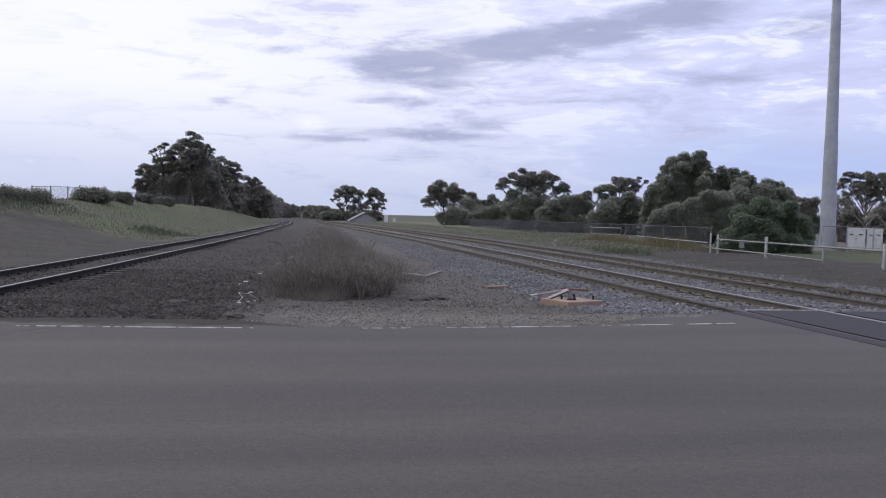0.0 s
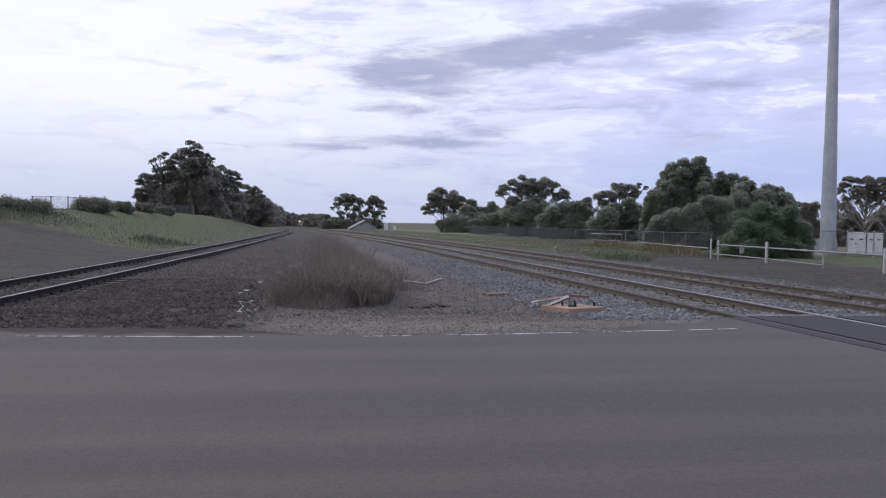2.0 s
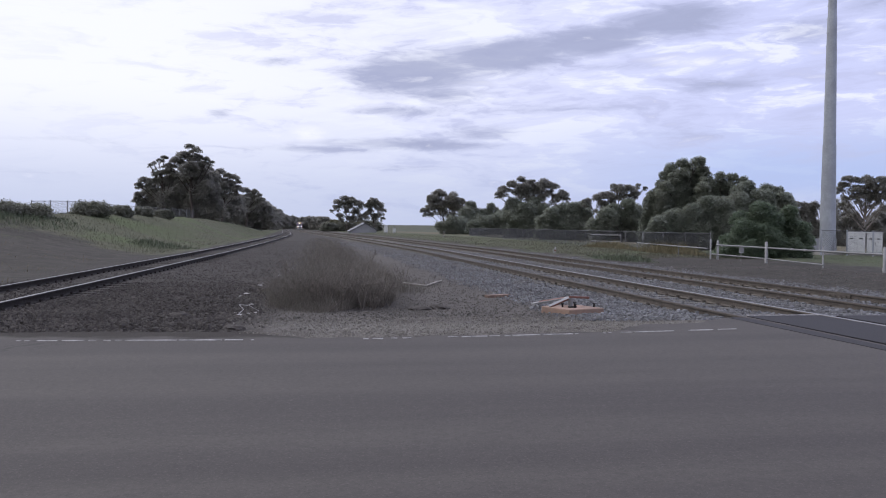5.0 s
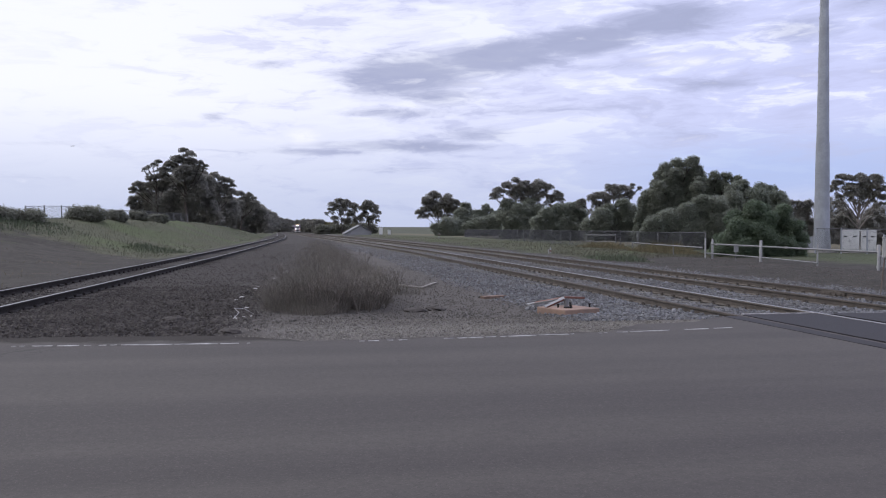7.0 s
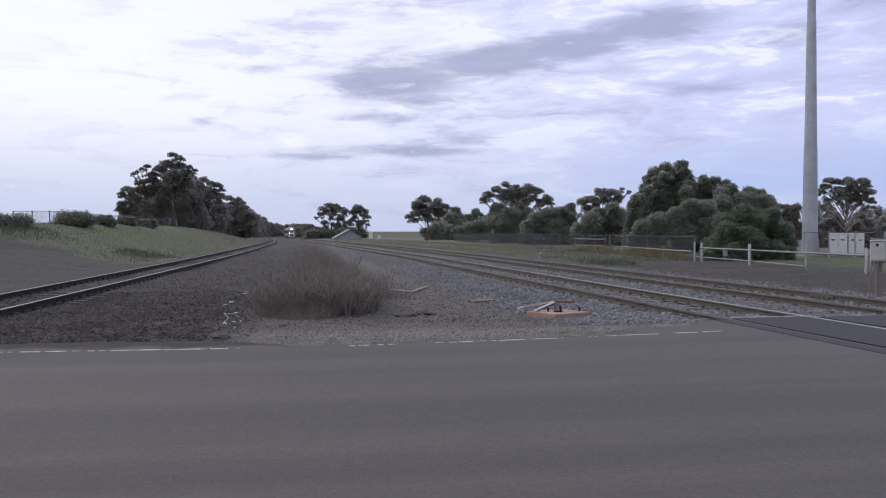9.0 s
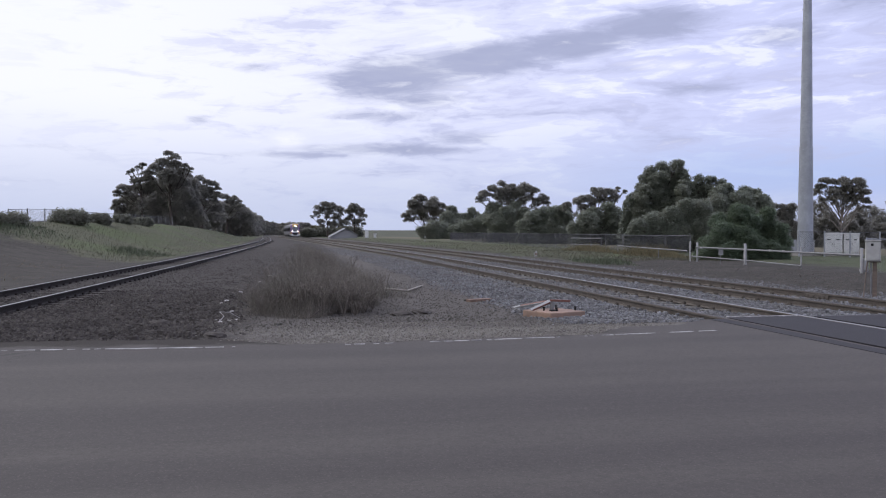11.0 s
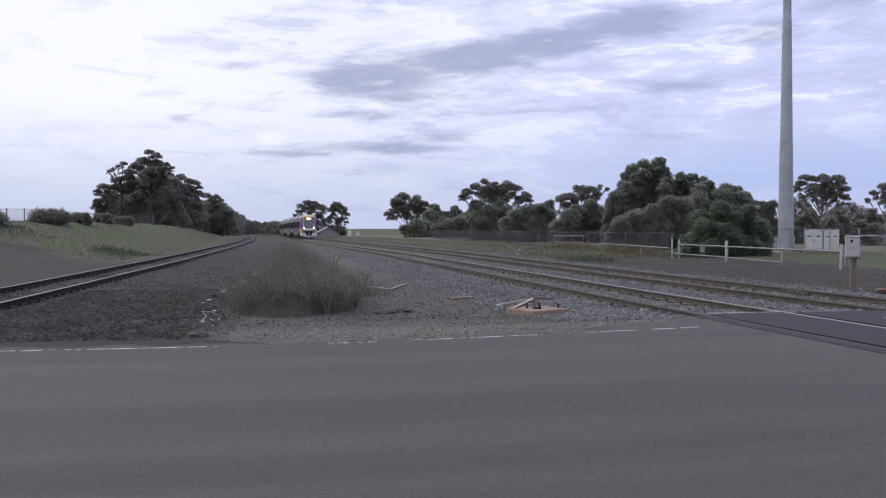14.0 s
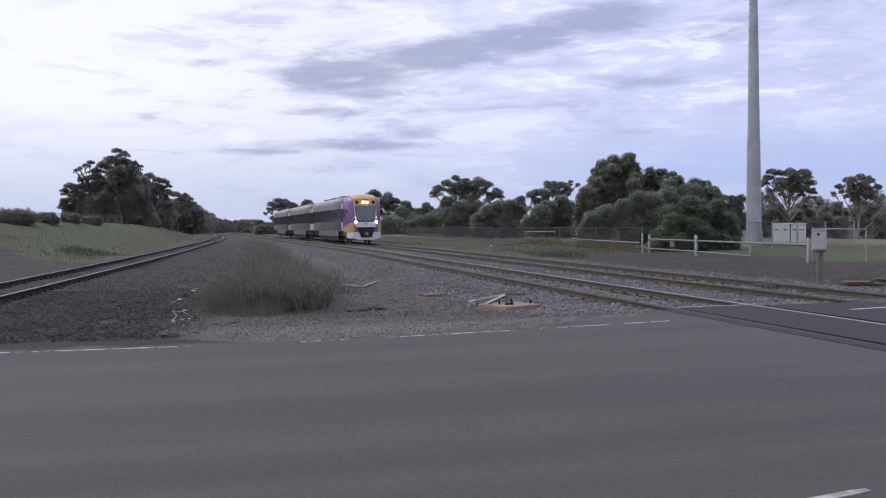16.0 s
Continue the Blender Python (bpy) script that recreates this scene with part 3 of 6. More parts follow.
# ---- ballast stones ----
def stones(name, count, place, size, mat, label, seed, sink=0.3):
    """Loose broken stones, each a squashed and skewed lump set in the ground."""
    rng = np.random.RandomState(seed)
    x, y = place(rng, count)
    z = bed(x, y)
    n = len(x)
    base = np.array([(1, 0, -0.4), (0, 1, -0.4), (-1, 0, -0.4), (0, -1, -0.4), (0.45, 0.45, 0.7), (-0.45, 0.5, 0.7), (-0.5, -0.45, 0.7), (0.45, -0.5, 0.7)], float)
    v = base[None] * (1 + rng.uniform(-0.35, 0.35, (n, 8, 1))) + rng.uniform(-0.24, 0.24, (n, 8, 3))
    s = size * np.exp(rng.normal(0, 0.32, n))
    v *= s[:, None, None] * rng.uniform(0.65, 1.2, (n, 1, 3)) * (1, 1, 0.75)
    turn = rng.uniform(0, 6.28, n)
    c, d = np.cos(turn)[:, None], np.sin(turn)[:, None]
    v = np.stack([v[..., 0] * c - v[..., 1] * d, v[..., 0] * d + v[..., 1] * c, v[..., 2]], -1)
    v += np.stack([x, y, z + s * sink], -1)[:, None]
    f = np.array([(0, 1, 5, 4), (1, 2, 6, 5), (2, 3, 7, 6), (3, 0, 4, 7), (4, 5, 6, 7)])
    faces = (f[None] + np.arange(n)[:, None, None] * 8).reshape(-1, 4)
    return tagged(new(name, indexed_mesh(name, v.reshape(-1, 3), faces, mat)), label, "ballast", kind="stuff")


def deep(rng, n, y0, y1):
    """Distances, denser near the road."""
    u = rng.rand(n)
    return 1 / (1 / y0 + u * (1 / y1 - 1 / y0))


def main_bed(rng, n):
    y = deep(rng, n, 14.6, 85)
    x = 10.3 + drift(y) + rng.uniform(-5.2, 4.9, n) + rng.normal(0, 0.25, n)
    clear = np.ones(n, bool)
    for c in (7.67, 9.27, 11.47, 13.07):
        clear &= np.abs(x - c - drift(y)) > 0.11
    inside = (np.minimum(np.abs(x - 8.47 - drift(y)), np.abs(x - 12.27 - drift(y))) < 0.72) & (y < 32)
    clear &= ~inside | (rng.rand(n) < 0.4)
    keep = clear & (y > road_edge(np.clip(x, -100, 100)) + 1.2)
    return x[keep], y[keep]


def branch_bed(rng, n, y0=12.9, y1=16.5):
    y = deep(rng, n, y0, y1)
    b = branch(y)
    x = b + np.where(rng.rand(n) < 0.75, rng.uniform(0.2, 1, n) ** 1.2 * 5.4 + rng.normal(0, 0.3, n), rng.uniform(-1.9, 0.5, n))
    x = np.where(np.abs(x - b) > 6, b, x)
    keep = (np.abs(np.abs(x - b) - 0.8) > 0.11) & (y > road_edge(x) + 0.95) & (rng.rand(n) < np.clip((y - road_edge(x) - 0.8) / 0.8, 0.1, 1))
    return x[keep], y[keep]


def middle(rng, n):
    y = deep(rng, n, 13.0, 40)
    x = rng.uniform(-1.0, 6.2, n)
    keep = (y > road_edge(x) + 0.8) & (rng.rand(n) < np.clip((y - 14.2) / 1.6, 0.04, 1))
    return x[keep], y[keep]


stones("main_ballast", 66000, main_bed, 0.0255, BLUESTONE, "loose blue-grey crushed stone between and beside the main rails", 11)
stones("branch_ballast", 15000, lambda r, n: branch_bed(r, n, 12.9, 26), 0.022, BROWNSTONE, "dirty brown crushed stone beside the branch rails", 12)
stones("branch_ballast", 19000, lambda r, n: branch_bed(r, n, 16, 90), 0.02, BROWNSTONE, "fine dirty ballast pressed into dark earth beside the branch rails", 16, 0.1)
stones("apron_gravel", 9000, lambda r, n: (r.uniform(-0.2, 6.2, n) + r.normal(0, 0.45, n), r.uniform(12.2, 15.6, n)), 0.011, FINESTONE, "fine pale gravel apron beside the asphalt", 15)
stones("scattered_gravel", 15000, middle, 0.015, VERGESTONE, "scattered dark gravel on bare earth beside the road", 13)


# ---- road markings ----
def marks(name, runs, line, wide, label, seed, mat=None):
    rng = np.random.RandomState(seed)
    top = thing(name, label, "road marking", kind="structure")
    for x0, x1 in runs:
        k = max(2, int((x1 - x0) / 0.12) + 1)
        xs = np.linspace(x0, x1, k)
        verts, faces = [], []
        for i, x in enumerate(xs):
            h = wide * (0.5 if 0 < i < k - 1 else 0.32)
            y = line(x)
            verts += [(x, y - h * rng.uniform(0.75, 1.05), 0.025 if name != "edge_line" else 0.008), (x, y + h * rng.uniform(0.75, 1.05), 0.025 if name != "edge_line" else 0.008)]
        n = len(verts)
        verts += [(a, b, c - 0.03) for a, b, c in verts]
        for i in range(k - 1):
            a = 2 * i
            faces += [(a, a + 2, a + 3, a + 1), (a, a + n, a + n + 2, a + 2), (a + 1, a + 3, a + n + 3, a + n + 1)]
        part("painted_dash", mesh_from("painted_dash", verts, faces, [mat or PAINT]), None, top)
    return top


edge = thing("panel_edge", "pale worn edge strip at the end of the crossing panel", "edge strip", pose(8.47, 14.53, 0.0), kind="structure")
part("strip", box(0, 0, -0.02, 1.36, 0.05, 0.06, 0.008), PAINT, edge)


RUNS = [(-3.33, -3.28), (-3.24, -3.18), (-3.09, -2.85), (-2.79, -2.53), (-2.47, -2.38), (-2.29, -2.2), (-2.15, -2.07), (-2.02, -1.39), (-1.37, -0.83), (-0.8, -0.57), (-0.47, -0.43),
        (0.97, 1.04), (1.09, 1.23), (1.34, 1.42), (1.49, 1.61), (2.11, 2.25), (2.3, 2.43), (2.45, 2.66), (2.69, 2.84), (2.91, 2.99), (3.02, 3.43), (3.47, 3.91), (3.95, 4.0), (4.38, 4.42), (4.46, 4.51),
        (4.66, 4.83), (4.87, 5.52), (5.76, 6.17), (6.26, 6.58)]
marks("edge_line", RUNS, lambda x: float(road_edge(x)), 0.08, "broken worn white edge line along the asphalt road", 21)
marks("edge_line", [(10.2, 11.1)], lambda x: float(road_edge(x)), 0.12, "short worn white edge line on the level crossing", 22)
marks("centre_line", [(0.4, 3.42), (-11.6, -8.6)], lambda x: 4.255 + 0.19 * (x - 3.42), 0.075, "worn white dashes along the middle of the road", 23)


# ---- trees ----
def leaf_material(name, colour, other):
    """Thin leaves: gloss and colour in front, some light through them."""
    m = material(name, colour, 0.55, vary=0.3, fine=3.0, coarse=0.35, bump=0.0, other=other, island=0.28, specular=0.5)
    n = m.node_tree
    p = next(k for k in n.nodes if k.type == "BSDF_PRINCIPLED")
    out = next(k for k in n.nodes if k.type == "OUTPUT_MATERIAL")
    t, mixed = n.nodes.new("ShaderNodeBsdfTranslucent"), n.nodes.new("ShaderNodeMixShader")
    n.links.new(p.inputs["Base Color"].links[0].from_socket, t.inputs[0])
    mixed.inputs[0].default_value = 0.55
    n.links.new(p.outputs[0], mixed.inputs[1]), n.links.new(t.outputs[0], mixed.inputs[2])
    n.links.new(mixed.outputs[0], out.inputs[0])
    return m


GUM = leaf_material("gum_leaves", (0.2331, 0.2258, 0.1974), (0.2751, 0.2625, 0.2226))
DARKLEAF = leaf_material("dense_dark_leaves", (0.2012, 0.2193, 0.1691), (0.2440, 0.2525, 0.1947))
GREENLEAF = leaf_material("fresh_green_leaves", (0.1230, 0.1607, 0.1017), (0.1492, 0.1853, 0.1164))
SHRUB = leaf_material("olive_shrub_leaves", (0.1640, 0.1680, 0.1280), (0.1856, 0.1856, 0.1424))
WATTLE = leaf_material("yellowish_wattle_leaves", (0.14, 0.128, 0.06), (0.11, 0.11, 0.06))
BARK = material("pale_gum_bark", (0.22, 0.195, 0.17), 0.9, vary=0.45, fine=6, coarse=1.0, other=(0.12, 0.10, 0.085), grain=(3, 3, 0.6))
DARKBARK = material("dark_bark", (0.075, 0.06, 0.05), 0.95, vary=0.4, fine=8, coarse=1.0)


def leaves_mesh(clumps, per, size, mat, seed, droop=0.5):
    """Small pointed leaves about the clump centres (x, y, z, radius, squash)."""
    rng = np.random.RandomState(seed)
    c = np.repeat(np.array(clumps, float), per, axis=0)
    n = len(c)
    d = rng.normal(0, 1, (n, 3))
    d /= np.linalg.norm(d, axis=1)[:, None]
    r = np.cbrt(rng.uniform(0.08, 1.0, n)) * (1 + 0.18 * rng.normal(0, 1, n))
    pos = c[:, :3] + d * (r * c[:, 3])[:, None] * np.stack([np.ones(n), np.ones(n), c[:, 4]], -1)
    face = d * 0.8 + rng.normal(0, 0.42, (n, 3)) + np.array([0, 0, 0.85])
    along = np.cross(face, rng.normal(0, 1, (n, 3)) + np.array([0, 0, droop]))
    along /= np.linalg.norm(along, axis=1)[:, None]
    side = np.cross(along, face)
    side /= np.linalg.norm(side, axis=1)[:, None]
    ln = (size * np.exp(rng.normal(0, 0.3, n)))[:, None]
    a, b = along * ln, side * ln * 0.5
    v = np.stack([pos - a * 0.7 + b, pos + a, pos - a * 0.7 - b], 1)
    return fast_mesh("leaves", v.reshape(-1, 3), 3, mat)


def tree(x, y, tall, wide, kind, seed, label, mat=None, name="tree", group="", per=110, base=None, deep_factor=0.8):
    """gum: open crown of leafy heads on bare limbs; full: crown nearly to the ground; shrub: many stems, leaves to the ground."""
    rng = random.Random(seed)
    dist = math.hypot(x, y)
    z0 = float(bed(x, y)) - 0.05 if base is None else base
    top = thing(name, label, "tree" if name == "tree" else "shrub", pose(x, y, z0), group)
    tall -= z0
    clumps = []
    bm = bmesh.new()
    sides = 7 if dist < 130 else 5
    if kind == "gum":
        fork = tall * rng.uniform(0.22, 0.34)
        lean = (rng.uniform(-0.06, 0.06) * tall, rng.uniform(-0.05, 0.05) * tall)
        tr = tall * 0.016
        tube([(0, 0, -0.1), (lean[0] * 0.3, lean[1] * 0.3, fork * 0.5), (lean[0] * 0.6, lean[1] * 0.6, fork)], [tr * 1.4, tr, tr * 0.85], sides, bm)
        limbs = max(6, int(8 * wide / 3))
        for i in range(limbs):
            ang = i * 2.4 + rng.uniform(-0.4, 0.4)
            hgt = tall * (0.42 + 0.46 * (1 - (i / limbs)) + rng.uniform(-0.05, 0.05))
            out = wide * (0.25 + 0.65 * (i / limbs)) * rng.uniform(0.75, 1.1)
            p0 = Vector((lean[0] * 0.6, lean[1] * 0.6, fork * rng.uniform(0.75, 1.0)))
            p2 = Vector((math.cos(ang) * out, math.sin(ang) * out * deep_factor, hgt))
            p1 = p0.lerp(p2, 0.5) + Vector((rng.uniform(-0.2, 0.2), rng.uniform(-0.2, 0.2), rng.uniform(-0.3, 0.1))) * (tall * 0.06)
            tube([p0, p1, p2], [tr * 0.55, tr * 0.32, tr * 0.1], 5, bm)
            head = wide * rng.uniform(0.3, 0.42)
            for k in range(8):
                t, r = k * 2.4 + rng.uniform(-0.4, 0.4), math.sqrt((k + 0.3) / 8)
                q = p2 + Vector((math.cos(t) * r, math.sin(t) * r, 0.6 * (1 - r * r) + rng.uniform(-0.25, 0.1))) * head
                q.z = min(q.z, tall - head * 0.3)
                if k % 2:
                    tube([p1.lerp(p2, 0.7), p2.lerp(q, 0.4), q], [tr * 0.15, tr * 0.09, tr * 0.04], 4, bm)
                clumps.append((*q, head * rng.uniform(0.34, 0.5), 0.9))
        for k in range(5):
            clumps.append((lean[0] + rng.uniform(-0.2, 0.2) * wide, lean[1] + rng.uniform(-0.2, 0.2) * wide, tall * rng.uniform(0.86, 0.94), wide * rng.uniform(0.12, 0.17), 0.75))
    else:
        low = 0.12 if kind == "full" else 0.0
        tr = tall * 0.02
        for i in range(5 if kind == "full" else 6):
            ang = i * 1.3 + rng.uniform(-0.3, 0.3)
            o = wide * rng.uniform(0.15, 0.5)
            tube([(o * 0.15 * math.cos(ang), o * 0.15 * math.sin(ang), -0.1), (o * 0.5 * math.cos(ang), o * 0.5 * math.sin(ang), tall * 0.35), (o * math.cos(ang), o * math.sin(ang), tall * rng.uniform(0.6, 0.8))], [tr, tr * 0.7, tr * 0.2], 5, bm)
        count = int(44 + 7 * wide)
        for i in range(count):
            u = (i + 0.5) / count
            h = low + (0.93 - low) * u
            rim = math.sqrt(max(0.05, 1 - ((h - 0.38) / 0.62) ** 2)) if h > 0.38 else 0.86 + 0.14 * h / 0.38
            ang = i * 2.399 + rng.uniform(-0.5, 0.5)
            o = wide * rim * math.sqrt(rng.uniform(0.25, 0.75))
            cr = (wide * rng.uniform(0.26, 0.4)) if name == "shrub" else min(wide, tall * 0.5) * rng.uniform(0.16, 0.29)
            clumps.append((math.cos(ang) * o, math.sin(ang) * o * deep_factor, min(max(tall * h, cr * 0.5), tall - cr * 0.6), cr, 0.8))
    part("trunk", bm, BARK if kind == "gum" and x > 40 else DARKBARK, top)
    size = (0.022 + 0.00078 * dist) * (0.72 if dist < 60 else 1.0)
    part("crown", leaves_mesh(clumps, int(per * (0.95 if dist > 90 else 1.4 if dist > 60 else 2.4) * (0.55 if kind == "gum" else 1.0)), size, mat or (GUM if kind == "gum" else DARKLEAF), seed), None, top)
    return top


def lobed_crown(lobes, size, mat, seed, cover):
    """Small leaves over rounded, lumpy heads (x, y, z, radius)."""
    rng = np.random.RandomState(seed)
    out = []
    for cx, cy, cz, r in lobes:
        n = int(cover * math.pi * r * r / (0.85 * size * size))
        d = rng.normal(0, 1, (n, 3))
        d /= np.linalg.norm(d, axis=1)[:, None]
        d[:, 2] = np.where(d[:, 2] < -0.55, -d[:, 2], d[:, 2])
        k = rng.normal(0, 1, (4, 3)) * (3.2, 3.2, 3.2)
        ph = rng.uniform(0, 6.28, 4)
        lump = np.sin(d @ k.T + ph).sum(1) / 4
        rad = r * (0.94 + 0.17 * lump) * np.sqrt(rng.uniform(0.3, 1.0, n)) * (1 + 0.06 * rng.normal(0, 1, n))
        pos = np.array([cx, cy, cz]) + d * rad[:, None] * (1.05, 1.0, 0.86)
        face = d * 0.55 + rng.normal(0, 0.5, (n, 3)) + np.array([0, 0, 0.75])
        along = np.cross(face, rng.normal(0, 1, (n, 3)))
        along /= np.linalg.norm(along, axis=1)[:, None]
        side = np.cross(along, face)
        side /= np.linalg.norm(side, axis=1)[:, None]
        ln = (size * np.exp(rng.normal(0, 0.28, n)))[:, None]
        a, b = along * ln, side * ln * 0.5
        out.append(np.stack([pos - a * 0.7 + b, pos + a, pos - a * 0.7 - b], 1))
    return fast_mesh("leaves", np.concatenate(out).reshape(-1, 3), 3, mat)


def lobed_tree(x, y, kind, heads, seed, label, mat, group, bark):
    """A tree of leafy heads (across, height over the rails, radius) on forking limbs."""
    rng = random.Random(seed)
    z0 = float(bed(x, y)) - 0.05
    name = "shrub" if kind == "shrub" else "tree"
    top = thing(name, label, name, pose(x, y, z0), group)
    tall = max(h for a, h, r in heads) - z0
    tr = 0.09 + tall * 0.011
    bm, lobes = bmesh.new(), []
    mid = sum(a for a, h, r in heads) / len(heads)
    stem = [Vector((mid * u * 0.5 + 0.02 * tall * math.sin(5 * u + seed), 0, tall * u * 0.78 - 0.15)) for u in (0, 0.25, 0.5, 0.75, 1.0)]
    tube(stem, [tr * 1.3, tr, tr * 0.8, tr * 0.5, tr * 0.2], 8, bm)
    for a, h, r in heads:
        c = Vector((a, rng.uniform(-1.0, 1.0) * (0.9 if kind == "gum" else 1.3) * r, h - z0))
        u = max(0.12, min(0.8, (c.z - 0.5 * abs(a - mid) - r) / tall * 0.85))
        base = stem[0].lerp(stem[-1], u)
        bend = base.lerp(c, 0.5) + Vector((rng.uniform(-0.5, 0.5) * r, rng.uniform(-0.5, 0.5) * r, rng.uniform(-0.5, 0.1) * r))
        tube([base, bend, c], [tr * 0.42, tr * 0.28, tr * 0.1], 5, bm)
        for k in range(4):
            t = rng.uniform(0, 6.28)
            e = c + Vector((math.cos(t), math.sin(t) * 0.8, rng.uniform(-0.3, 0.5))) * (r * 0.8)
            tube([bend.lerp(c, 0.5), e], [tr * 0.12, tr * 0.04], 4, bm)
        if kind == "gum":
            # open heads: tufts with small gaps between them, thinner below
            for k in range(9):
                t, q = k * 2.4 + rng.uniform(-0.4, 0.4), math.sqrt((k + 0.2) / 9) * 0.8
                lobes.append((c.x + math.cos(t) * q * r, c.y + math.sin(t) * q * r * 0.8, c.z + (0.55 * (0.6 - q * q) + rng.uniform(-0.25, 0.2)) * r, r * rng.uniform(0.50, 0.68)))
            if c.z > 0.45 * tall:
                m = base.lerp(c, rng.uniform(0.62, 0.78))
                lobes.append((m.x + rng.uniform(-0.4, 0.4) * r, m.y, m.z, r * rng.uniform(0.55, 0.75)))
                lobes.append((m.x + rng.uniform(-0.9, 0.9) * r, m.y + 0.4 * r, m.z + 0.4 * r, r * rng.uniform(0.45, 0.65)))
            for k in range(3):
                lobes.append((c.x + rng.uniform(-0.7, 0.7) * r, c.y + rng.uniform(-0.5, 0.5) * r, c.z - rng.uniform(0.6, 1.1) * r, r * rng.uniform(0.4, 0.55)))
        else:
            # heads stand on more leaves, down to the skirt of the crown
            r *= 1.15 if kind == "shrub" else 1.0
            z, wide = c.z, r
            while z > (0.1 if kind == "shrub" else max(0.3, 0.06 * tall)):
                lobes.append((c.x, c.y, z, wide))
                lobes.append((c.x + rng.uniform(-0.5, 0.5) * wide, c.y - 0.2 * wide, z - 0.55 * wide, wide * 0.9))
                for k in range(5):
                    t = k * 1.257 + rng.uniform(-0.5, 0.5)
                    lobes.append((c.x + math.cos(t) * wide * 0.5, c.y + math.sin(t) * wide * 0.6, z + rng.uniform(-0.3, 0.3) * wide, wide * rng.uniform(0.5, 0.62)))
                z -= 1.05 * wide
                wide = r * rng.uniform(0.8, 1.15)
                c.x += rng.uniform(-0.7, 0.7) * r
                c.y += rng.uniform(-0.6, 0.6) * r
    part("trunk", bm, bark, top)
    dist = math.hypot(x, y)
    size = (0.020 + 0.00066 * dist) * (0.8 if dist < 70 else 1.0)
    part("crown", lobed_crown(lobes, size, mat, seed, 2.2 if kind == "gum" else 2.4), None, top)
    return top


GUMS = "dark gum trees along the line"
# the long row left of the branch line
row = random.Random(4)
for i in range(9, 24):
    u = i / 23
    y = 132 * (560 / 132) ** u
    x = float(np.interp(y, [132, 187, 252, 325, 422, 560], [-15.2, -11.6, -10.9, -9.6, -7.8, -6.4])) + row.uniform(-1.5, 1.0)
    tall = row.uniform(8.0, 9.8)
    tree(x, y, tall, row.uniform(3.6, 5.2), "full" if i % 3 else "gum", 100 + i, "tall dark gum tree in a long row beside the branch track", GUM, group=GUMS, per=120)
LEFT = [
    (-13.7, 134, "gum", [(-0.3, 12.2, 0.68), (0.7, 11.7, 0.68), (-1.1, 10.8, 1.1), (0.4, 10.4, 1.1), (-2.3, 10.1, 0.84), (-3.1, 9.5, 0.67), (2.0, 10.5, 0.51), (2.7, 10.1, 0.42), (1.4, 9.6, 1.02), (-0.3, 9.2, 1.35)]),
    (-17.3, 135, "gum", [(-0.3, 10.6, 0.51), (-1.7, 9.9, 0.34), (-2.3, 9.6, 0.34), (-1.1, 10.3, 0.34), (-0.7, 8.4, 0.76), (0.4, 8.7, 0.93), (-1.5, 8.2, 0.68), (-3.1, 7.3, 0.93), (-3.9, 6.8, 0.59), (-2.2, 7.1, 0.93)]),
    (-17.3, 138, "dense", [(-0.8, 7.2, 1.39), (0.8, 7.9, 1.56), (2.4, 7.8, 1.74), (4.4, 8.2, 1.74), (6.1, 8.2, 1.14), (-4.3, 5.5, 0.6), (-3.1, 5.7, 1.12), (-1.6, 5.5, 1.39), (-3.7, 4.4, 0.6), (-2.0, 4.0, 0.87), (0.0, 5.0, 1.74), (1.6, 5.7, 1.74)]),
    (-10.5, 150, "gum", [(-2.2, 9.8, 0.76), (-0.6, 9.5, 0.95), (0.7, 9.0, 0.76), (1.8, 8.7, 0.76), (2.4, 8.0, 0.57), (0.9, 7.9, 0.76), (-1.1, 7.9, 1.52), (0.5, 6.8, 1.43), (2.3, 6.8, 0.86)]),
    (-13.2, 156, "dense", [(-0.9, 6.8, 1.78), (-2.7, 5.3, 2.17), (-0.4, 4.2, 2.17), (2.3, 4.9, 2.38), (4.1, 5.2, 1.79), (-3.6, 3.6, 1.57), (0.9, 3.0, 1.98), (3.7, 3.0, 1.79)]),
    (-8.5, 185, "gum", [(0.0, 7.8, 1.06), (1.7, 7.6, 0.83), (2.6, 7.1, 0.59), (0.6, 6.3, 1.53), (-1.1, 5.5, 1.89), (2.8, 6.1, 0.95)]),
    (-8.0, 200, "dense", [(0.6, 5.3, 1.92), (-1.8, 3.8, 2.29), (2.4, 5.5, 1.28), (3.2, 4.6, 1.54), (1.8, 2.9, 2.05), (-0.6, 2.2, 1.79)]),
]
for i, (x, y, kind, heads) in enumerate(LEFT):
    lobed_tree(x, y, kind, heads, 140 + i, "tall gum tree with flat leafy heads above a dark row" if kind == "gum" else "dense dark gum tree at the end of a long row", GUM, GUMS, DARKBARK)
for i, (x, y, tall, wide) in enumerate([(-14.3, 70, 2.95, 1.45), (-16.2, 61, 2.55, 1.5), (-18.0, 60, 2.65, 1.7), (-13.0, 75, 2.75, 0.9), (-12.1, 80, 2.75, 0.8), (-15.6, 74, 2.35, 1.0), (-11.3, 86, 2.6, 0.9)]):
    tree(x, y, tall, wide, "shrub", 160 + i, "rounded olive-green shrub on the grassy bank", SHRUB, "shrub", "shrubs on the bank", per=90)
tree(-18.9, 57, 6.0, 2.3, "gum", 171, "gum tree with drooping leaf sprays on the bank", GUM)
